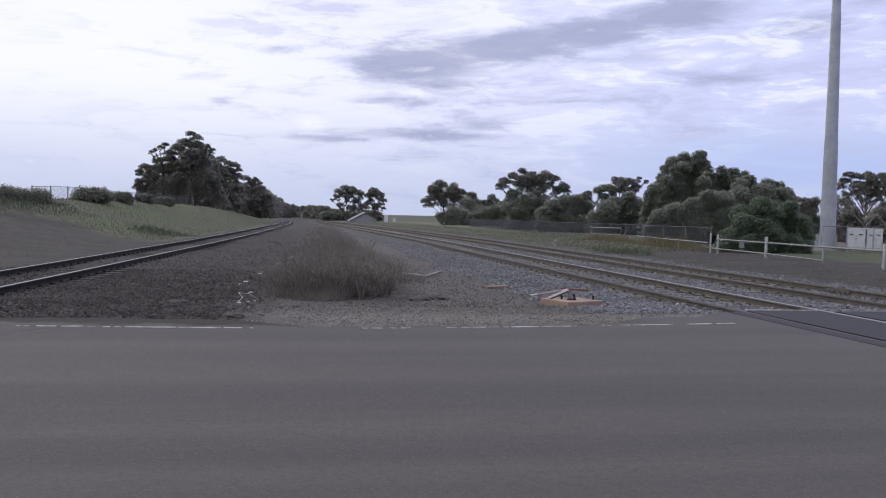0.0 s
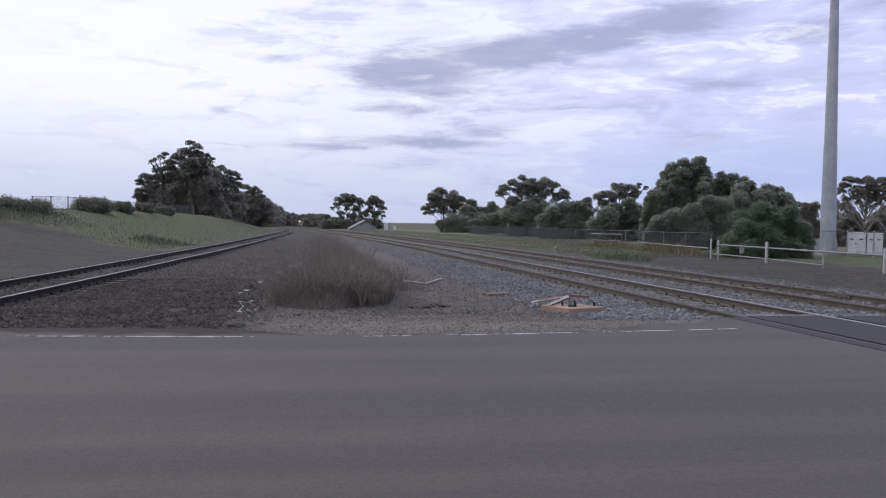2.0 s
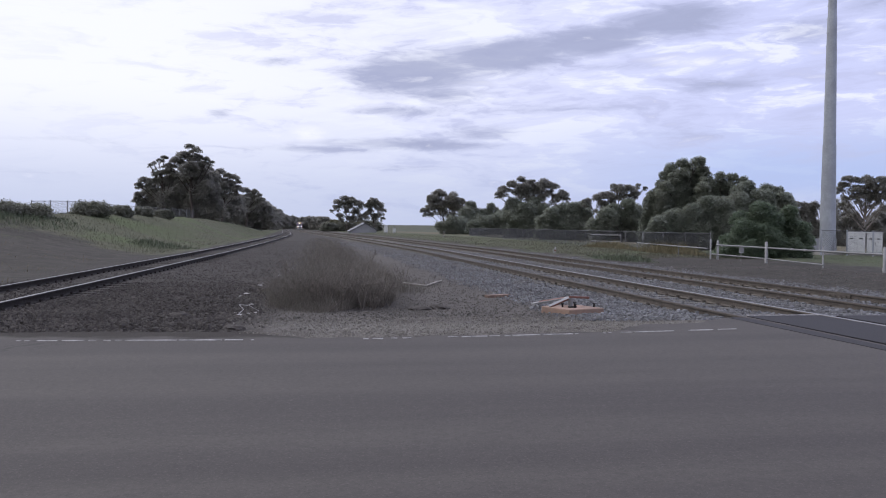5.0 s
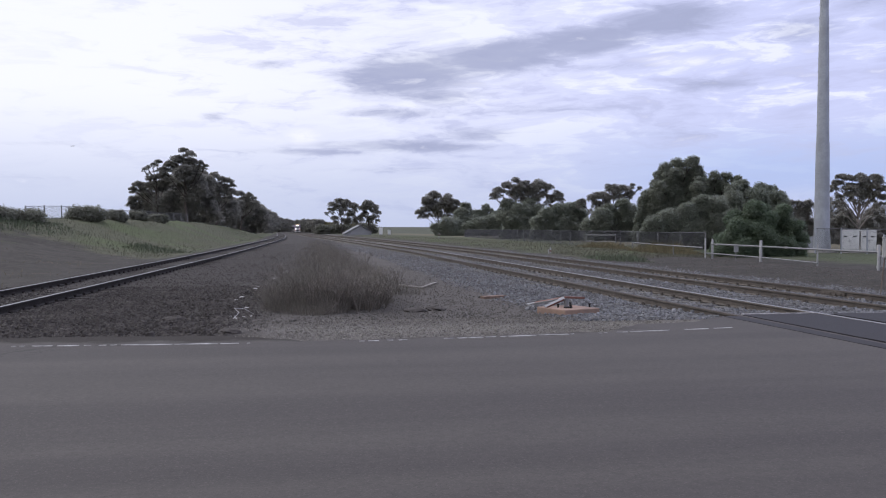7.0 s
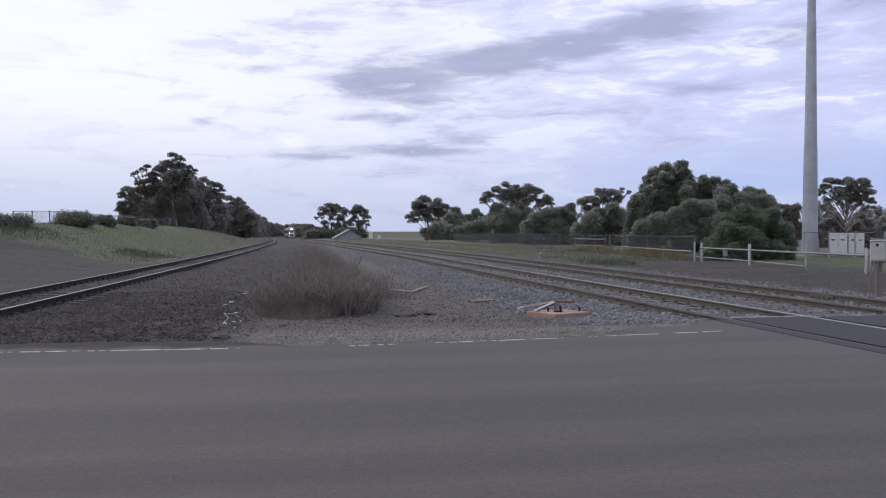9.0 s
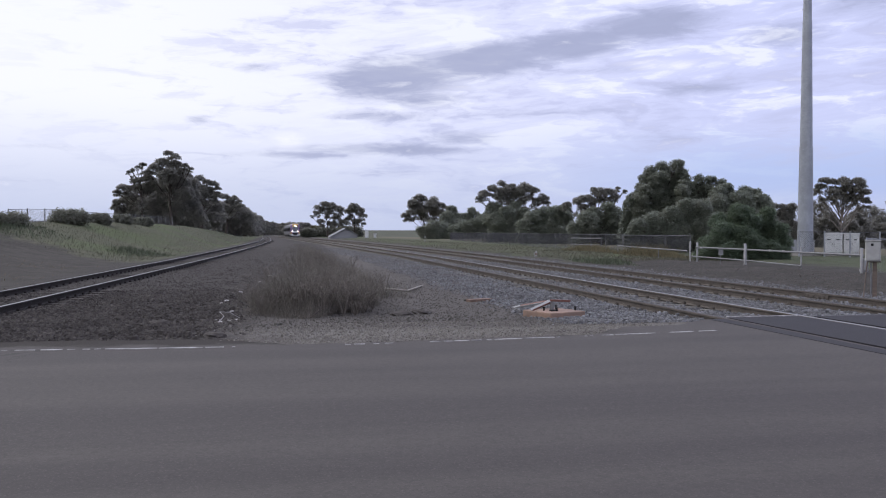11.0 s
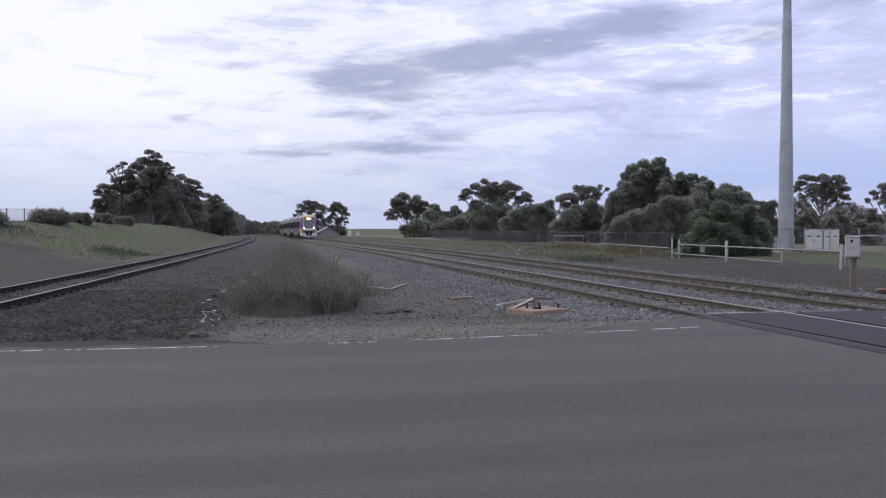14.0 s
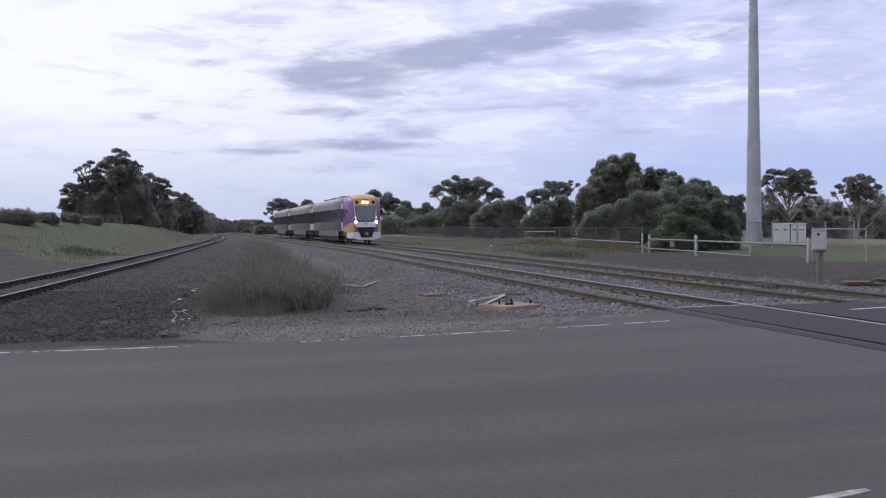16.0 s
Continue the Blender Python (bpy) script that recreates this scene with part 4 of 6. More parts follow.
# far trees where the line runs out
for i in range(16):
    u = i / 15
    x, y = 2 + 26 * u + row.uniform(-2, 2), 640 - 250 * u + row.uniform(-15, 15)
    if abs(x - 10 - float(drift(y))) < 7:
        x = 19 + float(drift(y)) + row.uniform(0, 3)
    tree(x, y, row.uniform(4.0, 7.5) - 3 * u, row.uniform(4, 6), "full", 180 + i, "distant low dark tree beyond the bend", GUM, group="distant trees", per=80)
for i in range(9):
    tree(-7 + row.uniform(-8, 3) + i * 0.8, 640 + i * 18, row.uniform(7, 9.5), row.uniform(4, 6), "full", 200 + i, "distant low dark tree beyond the bend", GUM, group="distant trees", per=80)
for i in range(13):
    tree(-10 + i * 3.9 + row.uniform(-1, 1), 856 + row.uniform(-6, 25), row.uniform(6.0, 9.5) - 0.22 * i, row.uniform(4.5, 6.5), "full", 310 + i, "distant low dark tree beyond the bend", GUM, group="distant trees", per=80)
SHED_GUMS = [
    (18.7, 300, "gum", [(-0.7, 9.6, 1.75), (-2.8, 8.4, 1.56), (1.5, 9.0, 1.76), (3.9, 7.9, 1.76), (-3.7, 6.9, 0.97), (0.0, 6.6, 1.36), (3.0, 5.1, 1.56), (-2.2, 4.0, 1.36), (1.3, 3.2, 1.37), (5.0, 4.0, 1.37), (-5.0, 5.8, 0.58)]),
    (27.8, 302, "gum", [(-0.4, 8.9, 1.77), (1.5, 8.0, 1.58), (2.6, 5.9, 1.38), (-1.5, 7.4, 1.77), (0.6, 4.0, 1.58), (3.0, 3.5, 0.79), (-2.3, 4.6, 1.38)]),
]
for i, (x, y, kind, heads) in enumerate(SHED_GUMS):
    lobed_tree(x, y, kind, heads, 220 + i, "tall open-crowned gum tree beside the shed", GUM, "gum trees by the shed", DARKBARK)
for i in range(7):
    tree(13.5 + i * 2.6, 318 + row.uniform(-5, 5), row.uniform(2.0, 3.2), row.uniform(2.4, 3.4), "shrub", 230 + i, "low dull green hedge shrub behind the shed", WATTLE if i % 3 == 1 else SHRUB, "shrub", "hedge behind the shed", per=70)
# the belt right of the main lines
BELT = [
    (35.3, 206, "gum", [(-1.3, 8.2, 1.77), (-3.0, 7.4, 1.36), (1.6, 7.4, 1.78), (3.7, 6.7, 1.23), (-4.7, 4.6, 1.09), (-3.4, 5.3, 1.09), (-0.4, 5.9, 2.05), (2.9, 4.9, 1.91), (-2.4, 7.2, 1.63)]),
    (39.0, 190, "dense", [(-0.6, 5.8, 1.26), (-1.8, 4.1, 1.9), (1.0, 3.9, 1.77), (-0.0, 2.4, 2.03), (3.4, 5.6, 1.02), (2.7, 4.1, 1.27), (4.7, 5.0, 0.76), (2.0, 2.9, 1.52)]),
    (37.6, 178, "dense", [(-5.7, 2.3, 1.77), (-8.0, 1.4, 1.18), (-3.5, 1.9, 1.66), (1.2, 2.2, 1.78), (3.7, 2.6, 2.03), (5.3, 3.6, 1.67), (-1.4, 1.5, 1.42)]),
    (32.9, 120, "gum", [(-1.6, 7.7, 0.73), (-0.5, 7.5, 0.48), (-3.1, 6.9, 0.89), (-4.4, 6.2, 0.8), (-5.1, 5.7, 0.48), (1.2, 6.7, 1.38), (-0.8, 6.3, 1.53), (2.6, 6.8, 0.81), (4.0, 5.8, 0.81), (4.6, 5.2, 0.49), (3.1, 5.5, 0.65)]),
    (31.0, 118, "dense", [(-1.0, 4.4, 1.27), (0.1, 3.8, 1.35), (0.9, 2.6, 1.43), (-1.4, 2.9, 1.43), (1.7, 4.7, 1.03), (2.5, 3.8, 1.04), (-0.2, 1.8, 1.03)]),
    (30.7, 100, "dense", [(-0.0, 3.4, 1.08), (1.3, 3.5, 1.09), (-1.3, 2.9, 1.22), (0.3, 2.3, 1.63), (2.3, 2.7, 1.36), (-2.5, 2.0, 1.08), (2.9, 3.8, 0.95), (3.2, 2.9, 1.02), (1.3, 1.5, 1.22), (-1.7, 1.4, 0.95)]),
    (35.9, 97, "gum", [(-3.2, 4.3, 0.53), (-1.9, 4.7, 0.86), (-0.9, 4.8, 0.8), (0.4, 5.6, 0.8), (1.5, 5.6, 0.87), (-0.2, 5.9, 0.46), (2.2, 5.2, 0.53), (-1.2, 4.0, 0.53), (2.8, 6.2, 0.33), (3.6, 5.9, 0.27)]),
    (34.0, 90, "dense", [(-0.9, 3.3, 0.92), (0.6, 3.8, 0.86), (1.8, 3.3, 0.93), (-1.9, 2.6, 1.23), (0.3, 2.3, 1.54), (2.5, 2.2, 1.24), (-3.1, 1.7, 0.92), (-0.9, 1.5, 1.11), (1.5, 1.3, 0.99)]),
]
for i, (x, y, kind, heads) in enumerate(BELT):
    lobed_tree(x, y, kind, heads, 240 + i, "spreading gum tree in a belt behind the mesh fence" if kind == "gum" else "dense dark green tree in a belt behind the mesh fence", GUM if kind == "gum" else DARKLEAF, "tree belt by the fence", DARKBARK)
CLOSE = [
    (30.2, 66, "dense", [(-0.0, 6.4, 0.64), (-1.0, 6.1, 0.59), (0.7, 6.5, 0.64), (1.2, 5.9, 0.46), (-0.5, 5.5, 0.78), (0.4, 5.5, 0.69), (-1.3, 5.5, 0.32), (-1.8, 4.6, 0.59), (-2.6, 4.0, 0.55), (-3.0, 3.6, 0.41), (-1.4, 4.0, 0.73), (-2.1, 3.3, 0.78), (-0.6, 4.5, 0.73), (-0.9, 2.7, 0.91)]),
    (32.3, 64, "dense", [(-0.3, 5.4, 0.45), (0.6, 5.3, 0.49), (1.3, 5.1, 0.45), (-0.9, 4.8, 0.58), (-1.4, 5.1, 0.4), (-1.8, 4.5, 0.58), (0.2, 4.6, 0.67), (-0.7, 3.9, 0.67)]),
    (33.5, 62, "dense", [(-0.0, 4.6, 0.65), (1.1, 4.4, 0.57), (-0.9, 4.3, 0.65), (1.9, 4.3, 0.44), (2.5, 3.9, 0.44), (0.4, 3.7, 0.92), (-1.4, 3.5, 0.87), (-0.5, 2.8, 1.05), (1.7, 3.5, 0.88), (2.7, 3.2, 0.53), (-2.0, 2.5, 0.87)]),
    (27.9, 60, "dense", [(1.9, 3.0, 0.88), (0.8, 3.2, 0.71), (-0.1, 2.6, 0.83), (-1.5, 2.1, 0.91), (-2.7, 1.8, 0.75), (1.1, 1.8, 0.92), (2.6, 1.7, 0.76), (-0.4, 1.4, 0.75), (-2.1, 1.3, 0.58)]),
    (24.7, 44, "shrub", [(-0.7, 2.5, 0.47), (0.1, 2.4, 0.47), (-1.3, 2.0, 0.53), (1.1, 2.4, 0.41), (-0.2, 1.8, 0.71), (1.0, 1.8, 0.66), (-1.6, 1.5, 0.59), (1.8, 1.5, 0.53), (-0.6, 1.2, 0.74), (0.6, 1.0, 0.84), (-1.8, 0.8, 0.56), (2.1, 0.8, 0.53)]),
    (24.9, 43.2, "shrub", [(1.6, 0.4, 0.37), (-0.6, 0.5, 0.58), (-1.9, 0.5, 0.52), (-2.6, 0.4, 0.39), (0.7, 0.5, 0.61), (-1.2, 0.2, 0.43), (0.0, 0.2, 0.43)]),
]
for i, (x, y, kind, heads) in enumerate(CLOSE):
    lobed_tree(x, y, kind, heads, 270 + i, "dense rounded dark green shrub with leaves to the ground" if kind == "shrub" else "tall rounded dark green tree beside the pole", GREENLEAF if kind == "shrub" else DARKLEAF, "dense trees by the pole", DARKBARK)
CABIN_GUMS = [
    (52.4, 86, "dense", [(-1.0, 4.0, 0.49), (-0.0, 3.9, 0.55), (0.9, 4.0, 0.55), (-0.7, 3.1, 0.67), (0.6, 2.9, 0.8), (-0.3, 2.1, 0.67), (1.3, 1.9, 0.68), (-1.3, 2.2, 0.61)]),
    (56.4, 82, "gum", [(0.3, 4.9, 0.62), (-1.0, 4.7, 0.58), (1.3, 4.6, 0.62), (0.6, 5.6, 0.7), (-1.9, 6.4, 0.59), (-1.0, 6.3, 0.59), (0.1, 6.2, 0.77), (1.5, 6.3, 0.65), (2.2, 5.9, 0.59), (2.4, 5.2, 0.59), (1.2, 5.5, 0.71), (-2.2, 5.8, 0.53), (-2.7, 5.5, 0.41), (-1.3, 5.3, 0.59), (-2.2, 4.5, 0.41), (-2.5, 3.9, 0.35), (2.8, 4.4, 0.59)]),
    (62.0, 90, "dense", [(-1.4, 3.1, 0.71), (-2.1, 2.5, 0.58), (-3.4, 2.2, 0.52), (2.0, 3.2, 0.72), (3.1, 2.3, 0.85), (0.7, 2.2, 0.78), (-0.7, 1.9, 0.65)]),
    (67.0, 85, "gum", [(0.0, 4.3, 0.6), (-1.2, 4.6, 0.62), (1.4, 4.3, 0.6), (0.2, 5.2, 0.7), (0.1, 6.0, 0.64), (-1.3, 5.7, 0.7), (1.6, 5.7, 0.71), (-2.3, 5.0, 0.51), (2.7, 5.0, 0.52), (-2.9, 4.4, 0.32), (-0.6, 4.7, 0.64), (1.2, 4.7, 0.58)]),
    (71.1, 92, "dense", [(-2.3, 1.9, 0.69), (-3.8, 1.7, 0.62), (-0.8, 1.5, 0.69), (3.5, 1.6, 0.77), (4.8, 2.0, 0.7)]),
    (64.2, 96, "dense", [(-2.0, 2.7, 0.78), (-0.8, 2.4, 0.78), (0.8, 1.9, 0.64), (2.5, 2.7, 0.78), (-1.3, 1.6, 0.71), (1.8, 1.6, 0.71)]),
    (71.0, 97, "dense", [(-2.0, 2.3, 0.79), (0.2, 2.8, 0.8), (1.9, 3.2, 0.8), (3.8, 2.5, 0.8), (-0.8, 1.6, 0.72), (2.4, 1.7, 0.8)]),
    (77.4, 95, "dense", [(-2.4, 2.6, 0.79), (-0.4, 3.1, 0.87), (1.4, 2.7, 0.87), (3.2, 3.0, 0.87), (-1.6, 1.6, 0.72), (0.8, 1.5, 0.8)]),
]
for i, (x, y, kind, heads) in enumerate(CABIN_GUMS):
    lobed_tree(x, y, kind, heads, 285 + i, "gum tree with pale forked limbs behind the equipment cabins" if kind == "gum" else "low dark tree under the gums behind the cabins", GUM, "gum trees behind the cabins", BARK)
for i, (x, y, tall, wide) in enumerate([(134, 206, 9.5, 6.0), (146, 202, 8.0, 6.0), (158, 196, 9.0, 6.5), (170, 190, 8.5, 6.5), (121, 212, 7.5, 6.0)]):
    tree(x, y, tall, wide, "full", 297 + i, "distant dark tree behind the houses", GUM, group="trees behind the houses", per=130)


# ---- monopole ----
GALV = material("galvanised_steel", (0.36, 0.375, 0.40), 0.5, 0.55, vary=0.25, fine=10, coarse=1.2, bump=0.05, other=(0.28, 0.29, 0.31))
WHITE = material("weathered_white_paint", (0.2805, 0.2762, 0.2720), 0.7, vary=0.2, fine=20, coarse=3, bump=0.05)
GREYSTEEL = material("dull_grey_steel", (0.22, 0.22, 0.22), 0.6, 0.4, vary=0.3, fine=20, coarse=3, bump=0.05)


def monopole(x, y):
    z = float(bed(x, y))
    top = thing("telecom_pole", "tall tapered grey galvanised steel pole with climbing pegs", "pole", pose(x, y, z))
    part("footing", tube([(0, 0, -0.1), (0, 0, 0.18)], [0.95, 0.95], 20), CONCRETE, top, "round concrete footing")
    heights = [0.18, 6.6, 6.6, 14.2, 14.2, 24.0]
    wide = [0.47, 0.385, 0.37, 0.27, 0.255, 0.16]
    for i in range(3):
        part("pole_section", tube([(0, 0, heights[2 * i] - (0.3 if i else 0)), (0, 0, heights[2 * i + 1])], [wide[2 * i], wide[2 * i + 1]], 20), GALV, top)
    peg = bmesh.new()
    tube([(0, 0, 0), (0.17, 0, 0), (0.18, 0, 0.035)], 0.011, 6, peg)
    me = bpy.data.meshes.new("climbing_peg")
    peg.to_mesh(me)
    peg.free()
    me.materials.append(GALV)
    for i in range(50):
        h = 3.2 + i * 0.4
        r = float(np.interp(h, heights, wide))
        a = math.radians(196 if i % 2 else 214)
        part("climbing_peg", me, None, top, m=pose(r * math.cos(a), r * math.sin(a), h, 0, 0, math.degrees(a)))
    part("hatch", box(0.0, -0.465, 1.3, 0.24, 0.03, 0.5, 0.01), GALV, top)
    return top


CONCRETE = material("weathered_concrete", (0.30, 0.285, 0.265), 0.9, vary=0.3, fine=25, coarse=3)
monopole(31.95, 50.0)


# ---- train ----
PURPLE = material("purple_train_paint", (0.145, 0.075, 0.20), 0.35, vary=0.12, fine=6, coarse=0.8, bump=0.0, specular=0.5)
YELLOW = material("golden_train_paint", (0.42, 0.265, 0.09), 0.4, vary=0.15, fine=6, coarse=0.8, bump=0.0, specular=0.5)
SILVER = material("brushed_silver_train_side", (0.150, 0.146, 0.158), 0.45, 0.2, vary=0.2, fine=6, coarse=0.8, bump=0.0, specular=0.5)
ROOFGREY = material("pale_grey_train_roof", (0.27, 0.267, 0.285), 0.5, vary=0.25, fine=4, coarse=0.6, bump=0.0)
TINT = material("tinted_train_glass", (0.018, 0.018, 0.022), 0.12, vary=0.2, fine=2, coarse=0.5, bump=0.0, specular=0.25)
# base colour greyed to stand in for the sky reflected in the glass
SCREEN = material("sky_toned_glass", (0.11, 0.115, 0.122), 0.08, vary=0.2, fine=2, coarse=0.8, bump=0.0, specular=0.8)
BLACK = material("black_underframe", (0.025, 0.024, 0.024), 0.8, vary=0.4, fine=8, coarse=1.5)
OFFWHITE = material("off_white_train_paint", (0.52, 0.515, 0.53), 0.4, vary=0.12, fine=6, coarse=0.8, bump=0.0, specular=0.5)
LAMP = glow("lit_headlight", (1.0, 0.95, 0.86), 14.0)
AMBER = glow("amber_marker_lamp", (1.0, 0.62, 0.42), 1.6)
MARKER = glow("lit_lower_headlight", (1.0, 0.88, 0.78), 9.0)


def section(half, low, high, y, crown=0.55):
    """Cross-section of a car: straight sides, rounded shoulders and roof."""
    pts = [(-half * 0.93, low), (-half, low + 0.16), (-half, high - crown)]
    for k in range(1, 8):
        a = math.pi - k * math.pi / 8
        pts.append((half * math.copysign(abs(math.cos(a)) ** 0.7, math.cos(a)), high - crown + crown * math.sin(a) ** 0.8))
    pts += [(half, high - crown), (half, low + 0.16), (half * 0.93, low)]
    return [(px, y, pz) for px, pz in pts]


def loft(sections, cap=(True, True)):
    bm = bmesh.new()
    rings = [[bm.verts.new(p) for p in s] for s in sections]
    n = len(rings[0])
    for a, b in zip(rings, rings[1:]):
        for k in range(n):
            f = bm.faces.new((a[k], b[k], b[(k + 1) % n], a[(k + 1) % n]))
            f.smooth = True
    if cap[0]:
        bm.faces.new(rings[0])
    if cap[1]:
        bm.faces.new(rings[-1][::-1])
    bmesh.ops.recalc_face_normals(bm, faces=bm.faces)
    return bm


def plate(outline, y, thick):
    """A flat plate with the given (x, z) outline, its face towards -y."""
    bm = bmesh.new()
    a = [bm.verts.new((px, y, pz)) for px, pz in outline]
    b = [bm.verts.new((px * 1.01, y + thick, pz)) for px, pz in outline]
    bm.faces.new(a), bm.faces.new(b[::-1])
    n = len(a)
    for k in range(n):
        bm.faces.new((a[k], b[k], b[(k + 1) % n], a[(k + 1) % n]))
    bmesh.ops.recalc_face_normals(bm, faces=bm.faces)
    return bm


def disc(x, y, z, r, thick=0.05, sides=16):
    return tube([(x, y, z), (x, y + thick, z)], r, sides)


def bogie(y, top):
    bm = bmesh.new()
    for s in (-1, 1):
        box(s * 1.02, y, 0.55, 0.16, 2.9, 0.28, 0.03, bm)
        for k in (-1.0, 1.0):
            box(s * 1.06, y + k, 0.48, 0.2, 0.34, 0.34, 0.03, bm)
        tube([(s * 1.0, y - 0.25, 0.7), (s * 1.0, y + 0.25, 0.7)], 0.2, 10, bm)
    b = part("bogie", bm, BLACK, top)
    for k in (-1.0, 1.0):
        w = bmesh.new()
        tube([(-0.9, y + k, 0.44), (0.9, y + k, 0.44)], 0.08, 8, w)
        for s in (-1, 1):
            tube([(s * 0.74, y + k, 0.44), (s * 0.88, y + k, 0.44)], 0.43, 18, w)
        part("wheelset", w, GREYSTEEL, b)
    return b


def car(top, y0, lead):
    """One railcar, 25 m long, from y0 backwards."""
    y1 = y0 + 24.7
    start = y0 + (3.0 if lead else 0.0)
    body = part("car_body", loft([section(1.44, 1.02, 4.12, y) for y in (start, start + 6, start + 14, y1)]), SILVER, top)
    part("roof", loft([section(1.43, 3.42, 4.15, y, 0.6) for y in (start + 0.02, y0 + 12, y1 - 0.02)]), ROOFGREY, body, "pale grey curved roof")
    part("underframe", box(0, (y0 + y1) / 2 + (1.3 if lead else 0), 0.83, 2.5, y1 - y0 - (3.2 if lead else 0.6), 0.42, 0.05), BLACK, body)
    for s in (-1, 1):
        a = start + (1.15 if lead else 0.75)
        part("window_band", box(s * 1.44, (a + y1 - 0.75) / 2, 2.5, 0.03, y1 - 0.75 - a, 1.12, 0.012), TINT, body, "continuous dark tinted window band")
        part("side_stripe", box(s * 1.442, (start + y1) / 2, 1.15, 0.02, y1 - start - 0.1, 0.06, 0.005), GREYSTEEL, body)
        part("valance", box(s * 1.40, (y0 + y1) / 2 + 0.3, 0.84, 0.05, 13.2, 0.5, 0.015), SILVER, body, "silver panel below the car side")
        for e in ((y1 - 0.62,) if lead else (y0 + 0.62, y1 - 0.62)):
            for z, h in ((3.24, 0.36), (1.48, 0.62)):
                part("door_panel", box(s * 1.455, e, z, 0.035, 1.0, h, 0.012), OFFWHITE, body, "pale door panel")
            part("door_window", box(s * 1.457, e, 2.42, 0.035, 0.9, 1.22, 0.008), TINT, body)
        if lead:
            for z, h in ((3.2, 0.42), (1.48, 0.66)):
                part("door_panel", box(s * 1.455, start + 0.5, z, 0.035, 0.66, h, 0.012), OFFWHITE, body, "pale door panel")
            part("door_window", box(s * 1.457, start + 0.5, 2.4, 0.035, 0.6, 1.12, 0.008), TINT, body)
            part("cab_window", box(s * 1.445, start - 0.6, 2.55, 0.02, 0.9, 0.7, 0.01), TINT, body)
            part("crew_window", box(s * 1.462, start + 4.6, 2.55, 0.02, 0.5, 0.62, 0.008), SCREEN, body, "paler single window in the dark band")
        part("cornice", box(s * 1.432, (start + y1) / 2, 3.44, 0.05, y1 - start - 0.1, 0.05, 0.01), ROOFGREY, body, "pale line along the edge of the roof")
        for k in range(5):
            part("equipment_box", box(s * 1.12, y0 + 7.4 + k * 2.35, 0.52, 0.5, 2.1, 0.62, 0.04), BLACK, body)
    for k in range(3):
        part("roof_unit", box(0, y0 + 8.5 + k * 5, 4.17, 1.6, 2.4, 0.16, 0.05), GREYSTEEL, body)
    bogie(y0 + 4.0, top)
    bogie(y1 - 3.6, top)
    return body


def wrap(s, rows):
    """A thin shell laid round the cab's corner: rows of (y, low, high)."""
    bm = bmesh.new()
    rings = []
    for y, low, high in rows:
        half = float(np.interp(y, [0.0, 0.16, 0.55, 1.3], [1.14, 1.30, 1.40, 1.44]))
        rings.append([bm.verts.new((s * (half + o), y, z)) for o, z in ((0.012, low), (0.024, low + 0.03), (0.024, high - 0.03), (0.012, high), (-0.04, high), (-0.04, low))])
    for a, b in zip(rings, rings[1:]):
        for k in range(6):
            bm.faces.new((a[k], a[(k + 1) % 6], b[(k + 1) % 6], b[k]))
    bm.faces.new(rings[0]), bm.faces.new(rings[-1][::-1])
    bmesh.ops.recalc_face_normals(bm, faces=bm.faces)
    return bm


def rake(ob):
    """Taper the nose, set its panels at their heights and lean the upper front back."""
    for v in ob.data.vertices:
        v.co.x *= float(np.interp(v.co.y, [0.0, 0.3, 1.3], [0.89, 0.94, 1.0]))
        if ob.name.split(".")[0] != "cab":
            v.co.z = float(np.interp(v.co.z, [0, 0.98, 1.3, 1.62, 1.84, 2.94, 3.3, 3.66, 4.16, 5], [0, 0.98, 1.4, 1.76, 2.08, 3.16, 3.5, 3.76, 4.18, 5]))
        v.co.y += 0.24 * max(0.0, v.co.z - 1.6) * min(1.0, max(0.0, (2.6 - v.co.y) / 2.6))


